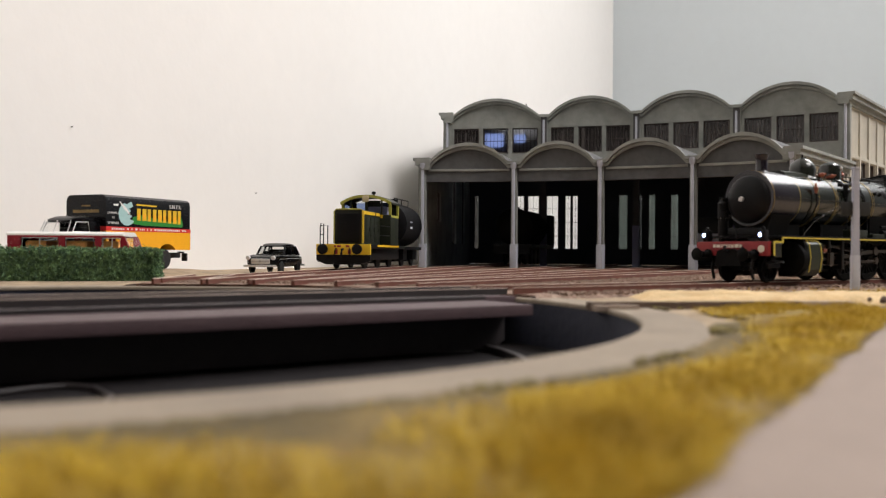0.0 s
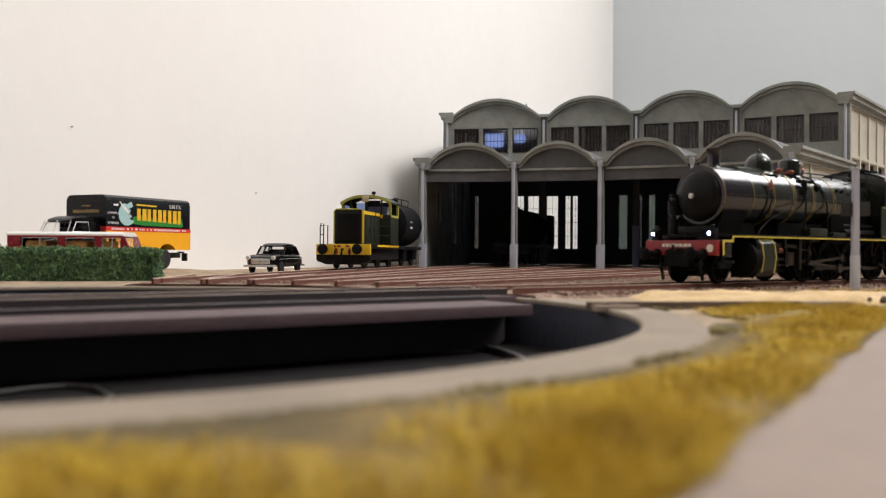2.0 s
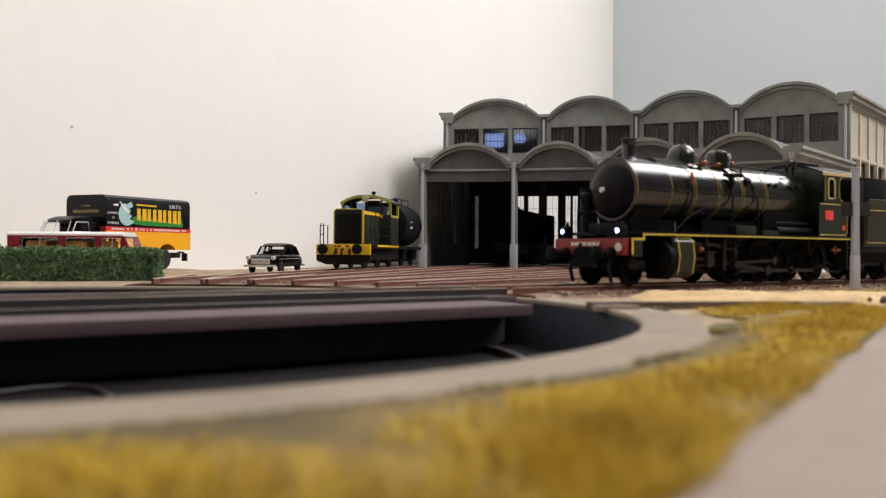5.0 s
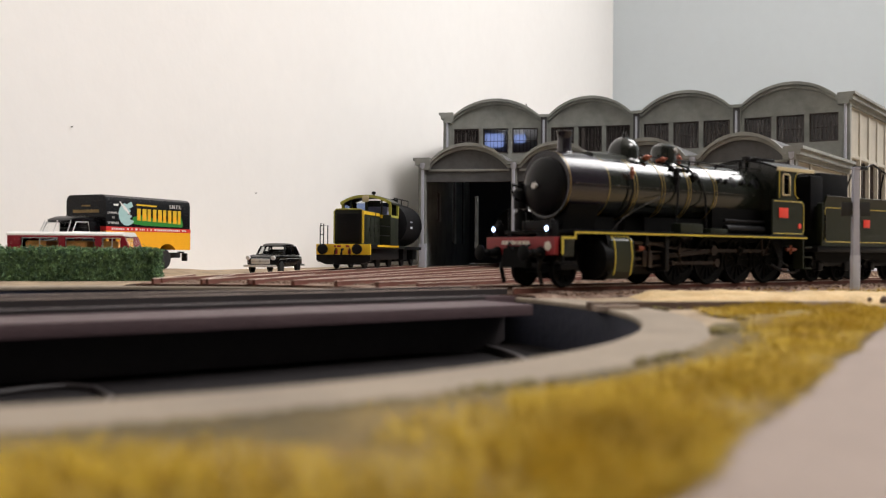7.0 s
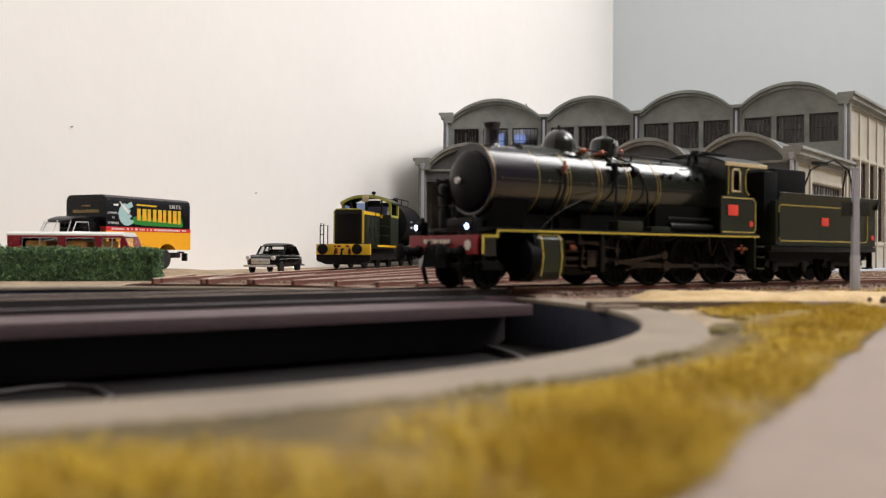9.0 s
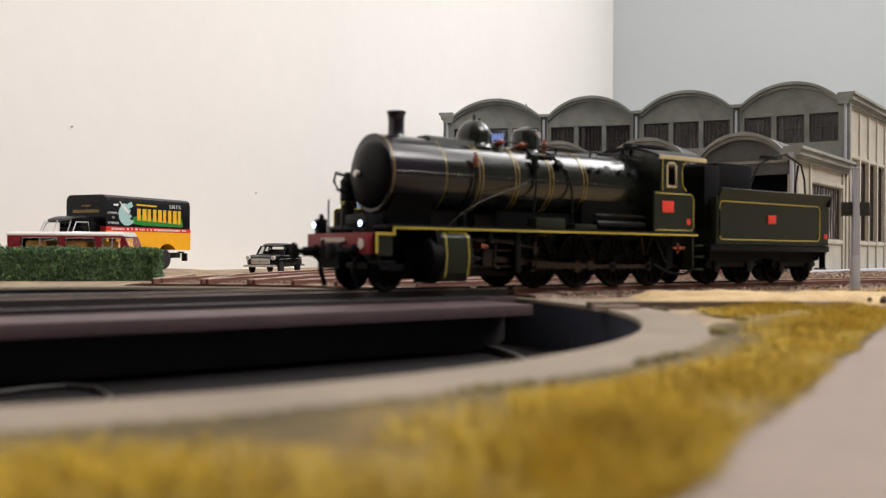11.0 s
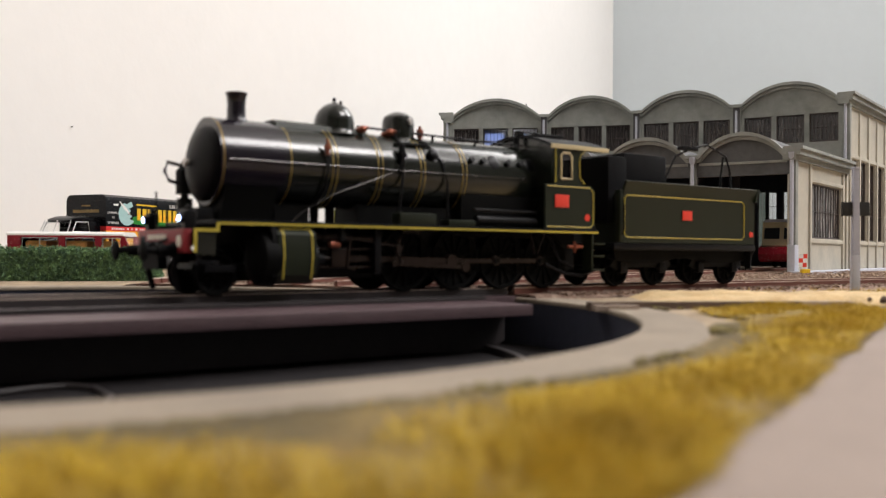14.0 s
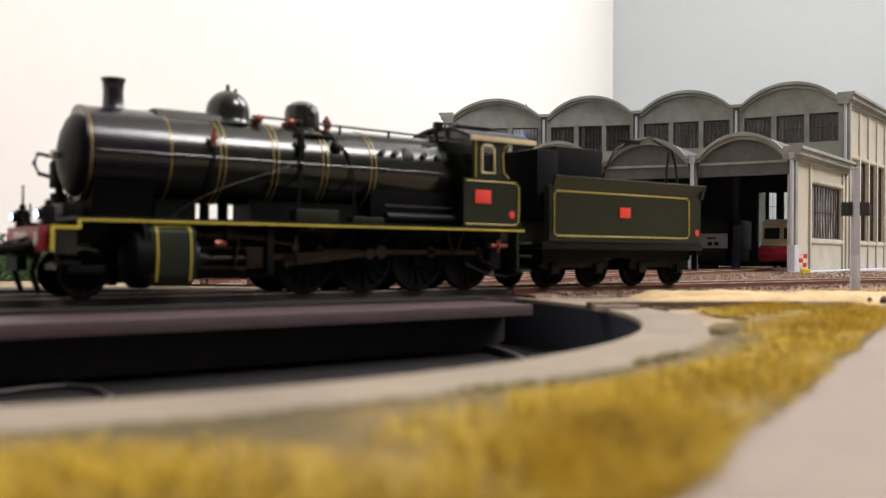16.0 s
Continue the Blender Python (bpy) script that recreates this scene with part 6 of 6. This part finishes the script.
# signal post with two black boards
POSTGREY = material("grey_signal_post", (0.36, 0.375, 0.46), 0.7, vary=0.12, size=0.8, bump=0.1, bsize=0.1)
post = thing("signal_post", (12.32, 27.02, -0.27), 0, "slim grey concrete post with two small black boards", "post")
part("shaft", Mesh().prism([(-0.1, 1.15), (0.1, 1.15), (0.08, 3.72), (-0.08, 3.72)], "y", -0.08, 0.08).bevel(0.012), POSTGREY, post, "grey tapered post shaft")
part("foot", Mesh().box(-0.115, 0.115, -0.095, 0.095, -0.1, 1.15, 0.012), PLINTH, post, "paler lower post casing")
for s in (-1, 1):
    part("board", Mesh().box(min(s * 0.1, s * 0.42), max(s * 0.1, s * 0.42), -0.04, 0.04, 2.32, 2.74, 0.01), RUBBER, post, "small black board")
part("cap", Mesh().box(-0.1, 0.1, -0.1, 0.1, 3.72, 3.78, 0.02), POSTGREY, post)

marker = thing("warning_marker", (19.98, 50.3, -0.25), 0, "small red and white chequered marker on a yellow block", "marker")
part("marker_post", Mesh().box(-0.05, 0.05, -0.04, 0.04, 0.0, 1.15), WHITE, marker)
for i in range(3):
    for j in range(2):
        part("check", Mesh().box(-0.22 + j * 0.22 + 0.02 * i, j * 0.22 + 0.02 * i, -0.08, -0.045, 0.45 + i * 0.24, 0.69 + i * 0.24), PLATE_RED if (i + j) % 2 else WHITE, marker)
part("yellow_block", Mesh().box(-0.05, 0.4, -0.2, 0.2, -0.1, 0.34, 0.04), BRIGHTYELLOW, marker, "yellow foot block")

for ob in list(scene.objects):
    if ob.type == "MESH" and ob.data.materials and ob.data.materials[0] in (CARGLASS, CABGLASS, SMOKEGLASS):
        ob.visible_shadow = False

# ---- foreground: road edge, dry grass, sand, plank, stones ----
GRASS = material("dry_yellow_grass", (0.52, 0.35, 0.02), 0.85, vary=0.2, size=1.6, second=(0.42, 0.275, 0.022), mix=0.54)
TURF = material("turf_mat", (0.27, 0.18, 0.022), 0.95, vary=0.3, size=0.9, bump=0.8, bsize=0.1, second=(0.175, 0.11, 0.034), mix=0.53)
MOSS = material("dull_green_moss", (0.17, 0.135, 0.03), 0.95, vary=0.5, size=0.5, second=(0.085, 0.06, 0.025), mix=0.5)
PLANK = material("weathered_plank", (0.13, 0.085, 0.06), 0.8, vary=0.3, size=0.5, bump=0.4, bsize=0.06)
PLANK_P = material("pale_weathered_plank", (0.36, 0.28, 0.22), 0.8, vary=0.25, size=0.5, bump=0.4, bsize=0.06)
PEBBLE = material("mixed_ballast_stone", (0.22, 0.145, 0.108), 0.9, vary=0.6, size=0.15, second=(0.36, 0.27, 0.21), mix=0.58)

EA, EB = Vector((1.06, 4.21)), Vector((6.45, 13.42))
ED = (EB - EA).normalized()


def road_side(x, y):
    """Distance to the right of the road's edge; wavy a little."""
    q = Vector((x, y)) - EA
    return q.x * ED.y - q.y * ED.x + 0.10 * noise.noise(Vector((x * 0.8, y * 0.8, 7)))


def patch(x0, x1, y0, y1, step, keep, height):
    m = Mesh()
    grid = {}
    nx, ny = int((x1 - x0) / step), int((y1 - y0) / step)

    def v(i, j):
        if (i, j) not in grid:
            x, y = x0 + i * step, y0 + j * step
            grid[i, j] = m.bm.verts.new((x, y, height(x, y)))
        return grid[i, j]

    for i in range(nx):
        for j in range(ny):
            if keep(x0 + (i + 0.5) * step, y0 + (j + 0.5) * step):
                m.bm.faces.new((v(i, j), v(i + 1, j), v(i + 1, j + 1), v(i, j + 1)))
    return m


def rim_gap(x, y):
    return math.hypot(x - C.x + 0.02, y - C.y + 0.18) - ROUT


solid("road", patch(-2, 30, -6, 17.5, 0.3, lambda x, y: road_side(x, y) > -0.1, lambda x, y: ground_height(x, y) + 0.03), ROAD, "smooth pinkish grey road surface", "road", "structure")


def far_edge(x):
    return 18.0 + 0.06 * x + 0.35 * noise.noise(Vector((x * 0.7, 0, 2)))


def grassy(x, y):
    return road_side(x, y) < -0.02 and rim_gap(x, y) > 0.1 and y < far_edge(x) and y > 1.5


def mound(x, y):
    g = max(rim_gap(x, y), 0)
    fade = max(0.0, min(1.0, -road_side(x, y) / 0.8))
    return ground_height(x, y) + 0.044 + fade * 0.03 * min(g, 2) * (0.6 + noise.noise(Vector((x * 0.9, y * 0.9, 5))))


MOSSBED = material("brown_green_moss_bed", (0.165, 0.112, 0.034), 0.95, vary=0.45, size=0.9, bump=0.9, bsize=0.1, second=(0.08, 0.06, 0.022), mix=0.5)
solid("moss_border", patch(-9, 7, 1.5, 17.2, 0.15, lambda x, y: grassy(x, y) and rim_gap(x, y) < 3.0 and (y < 14.6 + 0.8 * noise.noise(Vector((x, y, 1)))), lambda x, y: ground_height(x, y) + 0.036), MOSSBED, "strip of brown green moss along the rim", "moss", "structure")
solid("turf", patch(-9, 13, 1.5, 19.5, 0.2, lambda x, y: grassy(x, y) and rim_gap(x, y) > (0.95 if x < 2.5 else 0.75) + 0.8 * noise.noise(Vector((x * 0.8, y * 0.8, 6))), mound), TURF, "patchy yellow brown scenic turf beside the pit", "turf", "structure")
vv, ff = [], []
rng = random.Random(11)
while len(ff) < 52000:
    y = 2.4 + 16.5 * rng.random() ** 1.25
    x = rng.uniform(-0.53 * y - 0.8, 0.53 * y + 0.8)
    if not grassy(x, y):
        continue
    g = rim_gap(x, y)
    thick = 0.45 + 1.15 * noise.noise(Vector((x * 0.55, y * 0.55, 9)))
    if rng.random() > thick * min(1, max(0, g - 0.4) / 2.0) * (0.14 if x < 0.5 else 1):
        continue
    h = rng.uniform(0.06, 0.18) * (0.4 + 0.6 * min(1, max(0, -road_side(x, y)) / 0.7)) * (0.25 + 0.75 * min(g, 2.2) / 2.2)
    a, lean = rng.uniform(0, 6.28), rng.uniform(0.02, 0.2)
    z = mound(x, y) - 0.02
    dx, dy, w = math.cos(a) * lean, math.sin(a) * lean, rng.uniform(0.008, 0.016)
    k = len(vv)
    px, py = -math.sin(a) * w, math.cos(a) * w
    vv += [((x - px) * K, (y - py) * K, z * K), ((x + px) * K, (y + py) * K, z * K), ((x + dx) * K, (y + dy) * K, (z + h) * K)]
    ff.append((k, k + 1, k + 2))
for cx, cy, n in ((11.3, 25.6, 260), (12.9, 26.2, 300), (13.8, 25.4, 260), (9.2, 25.0, 90), (14.8, 26.6, 200)):
    for i in range(n):
        x, y = rng.gauss(cx, 0.5), rng.gauss(cy, 0.35)
        a, h, w = rng.uniform(0, 6.28), rng.uniform(0.08, 0.3), 0.012
        k = len(vv)
        z = GZ - 0.02
        vv += [((x - w) * K, y * K, z * K), ((x + w) * K, y * K, z * K), ((x + math.cos(a) * 0.1) * K, (y + math.sin(a) * 0.1) * K, (z + h) * K)]
        ff.append((k, k + 1, k + 2))
data = bpy.data.meshes.new("grass")
data.from_pydata(vv, [], ff)
data.materials.append(GRASS)
tagged(new("grass", data), "dry mustard yellow static grass tufts", "grass", kind="stuff")

# moss and debris along the outer edge of the rim
m = Mesh()
for i in range(900):
    a = rng.uniform(-1.75, 0.35)
    clump = noise.noise(Vector((a * 9, 0, 4)))
    if clump < 0.08:
        continue
    r = ROUT + 0.02 + abs(rng.gauss(0.0, 0.16 + 0.25 * max(clump, 0)))
    s = 0.015 + 0.05 * rng.random() ** 2
    bmesh.ops.create_icosphere(m.bm, subdivisions=1, radius=s, matrix=Matrix.Translation((C.x - 0.02 + r * math.cos(a), C.y - 0.18 + r * math.sin(a), -0.235 + 0.02 * rng.random())) @ Matrix.Diagonal((1.3, 1.1, 0.7, 1)))
solid("moss", m, MOSS, "crumbs of dark green brown moss along the rim", "moss", "stuff")

# sand bank between the plank and the engine's track
def sand_height(x, y):
    e = min((x - 4.6) / 1.2, (15.5 - x) / 1.0, (y - 20.6) / 0.5, (25.4 + 0.1 * (x - 6) - y) / 1.4)
    e = max(0, min(1, e))
    return GZ - 0.03 + e * e * (3 - 2 * e) * (0.21 + 0.10 * noise.noise(Vector((x * 0.6, y * 0.6, 3))) + 0.05 * noise.noise(Vector((x * 2.5, y * 2.5, 8))))


solid("sand_bank", patch(4.4, 15.8, 20.4, 26.4, 0.12, lambda x, y: (Vector((x, y)) - Vector((X0, Y0))).dot(Vector((DIR.y, -DIR.x))) > 1.75, sand_height), SAND, "low bank of pale yellow sand", "sand", "structure")
plank = Mesh().beam((3.0, 18.6, -0.2), (7.65, 19.45, -0.2), 0.28, 0.17)
solid("wooden_plank", plank, PLANK, "long dark weathered plank lying on the ground", "plank")
solid("wooden_plank", Mesh().beam((7.6, 19.75, -0.2), (9.0, 19.95, -0.2), 0.25, 0.13), PLANK_P, "short pale weathered plank lying on the ground", "plank")
solid("wooden_plank", Mesh().beam((3.05, 18.25, -0.22), (3.95, 18.3, -0.22), 0.3, 0.11), PLANK_P, "short pale weathered board beside the pit rim", "plank")
m = Mesh()
for i in range(140):
    x = rng.gauss(10.75, 0.4)
    y = rng.gauss(20.4, 0.25)
    bmesh.ops.create_icosphere(m.bm, subdivisions=1, radius=rng.uniform(0.03, 0.09), matrix=Matrix.Translation((x, y, -0.2 + 0.1 * rng.random())))
solid("brush_heap", m, PLANK, "small heap of dark brown debris", "debris", "stuff")

# loose stones between the tracks
base = [Vector(v).normalized() for v in ((1, 1, 1), (1, -1, -1), (-1, 1, -1), (-1, -1, 1), (0.2, 1.1, -0.4), (-1.1, 0.1, 0.3))]
vv, ff = [], []
faces = ((0, 1, 4), (0, 4, 2), (0, 2, 5), (0, 5, 3), (0, 3, 1), (1, 3, 5), (1, 5, 4), (4, 5, 2))
for i in range(24000):
    a = radians(rng.uniform(-5, 62))
    r = ROUT + 0.1 + 42 * rng.random() ** 1.3
    x, y = C.x + r * math.sin(a), C.y + r * math.cos(a)
    off = (Vector((x, y)) - Vector((X0, Y0))).dot(Vector((DIR.y, -DIR.x)))
    if off > 2.2 or y < 14 or (a < radians(4) and r > 18):
        continue
    s = rng.uniform(0.03, 0.085)
    k = len(vv)
    e = Euler((rng.random() * 6, rng.random() * 6, 0)).to_matrix()
    for b in base:
        q = e @ b * s
        vv.append(((x + q.x) * K, (y + q.y) * K, (-0.15 + q.z * 0.8) * K))
    ff += [tuple(k + t for t in f) for f in faces]
data = bpy.data.meshes.new("loose_stones")
data.from_pydata(vv, [], ff)
data.materials.append(PEBBLE)
tagged(new("loose_stones", data), "loose brown and pale ballast stones between tracks", "ballast", kind="stuff")


# ---- motion: the engine rolls forward on to the turntable ----
RUN = ((0.0, 21.22), (1.0, 19.97), (2.0, 18.68), (3.0, 17.33), (4.0, 16.04), (5.0, 14.74), (6.0, 13.45), (7.0, 12.15), (8.0, 10.86), (9.0, 9.57),
       (10.0, 8.12), (11.0, 6.62), (11.5, 5.90), (12.0, 5.22), (13.0, 3.87), (14.0, 2.56), (15.0, 1.31), (16.0, 0.0))


def run(t):
    return float(np.interp(t, [a for a, b in RUN], [b for a, b in RUN]))


def motions():
    steps = [i * 0.5 for i in range(33)]
    fine = [i * 0.25 for i in range(65)]
    for ob in (loco, tender):
        walk(ob, [(t, pose((X0 + DIR.x * run(t)) * K, (Y0 + DIR.y * run(t)) * K, 0, 0, 0, TURN)) for t in steps])
    zero = 5.9  # the near crank stands straight down here

    def phase(t, r):
        return math.degrees((run(t) - zero) / r)

    for wheel, x, y, r, quarter in turning:
        walk(wheel, [(t, pose(x * K, y * K, r * K, 0, 90 + quarter + phase(t, r), 0)) for t in fine])

    def pin(t, s, rad=0.33, lead=0.0):
        a = radians(90 + phase(t, DR) + (0 if s < 0 else 90) + lead)
        return rad * math.cos(a), -rad * math.sin(a)

    for ob, s in coupling:
        walk(ob, [(t, pose(pin(t, s)[0] * K, s * 0.96 * K, (DR + pin(t, s)[1]) * K)) for t in fine])
    for (ob, s), (head, _) in zip(main_rods, heads):
        rows, hrows = [], []
        for t in fine:
            px, pz = pin(t, s)
            hz = DR + pz - 0.74
            reach = math.sqrt(3.05 ** 2 - hz ** 2)
            rows.append((t, pose((6.75 + px) * K, s * 1.08 * K, (DR + pz) * K, 0, -math.degrees(math.asin(hz / 3.05)), 0)))
            hrows.append((t, pose((6.75 + px - reach) * K, s * 1.12 * K, 0.74 * K)))
        walk(ob, rows), walk(head, hrows)
    for ob, s in eccs:
        rows = []
        for t in fine:
            px, pz = pin(t, s, 0.16, -90)
            hz = DR + pz - 0.62
            rows.append((t, pose((6.75 + px) * K, s * 1.2 * K, (DR + pz) * K, 0, -math.degrees(math.asin(hz / 2.0)), 0)))
        walk(ob, rows)


motions()
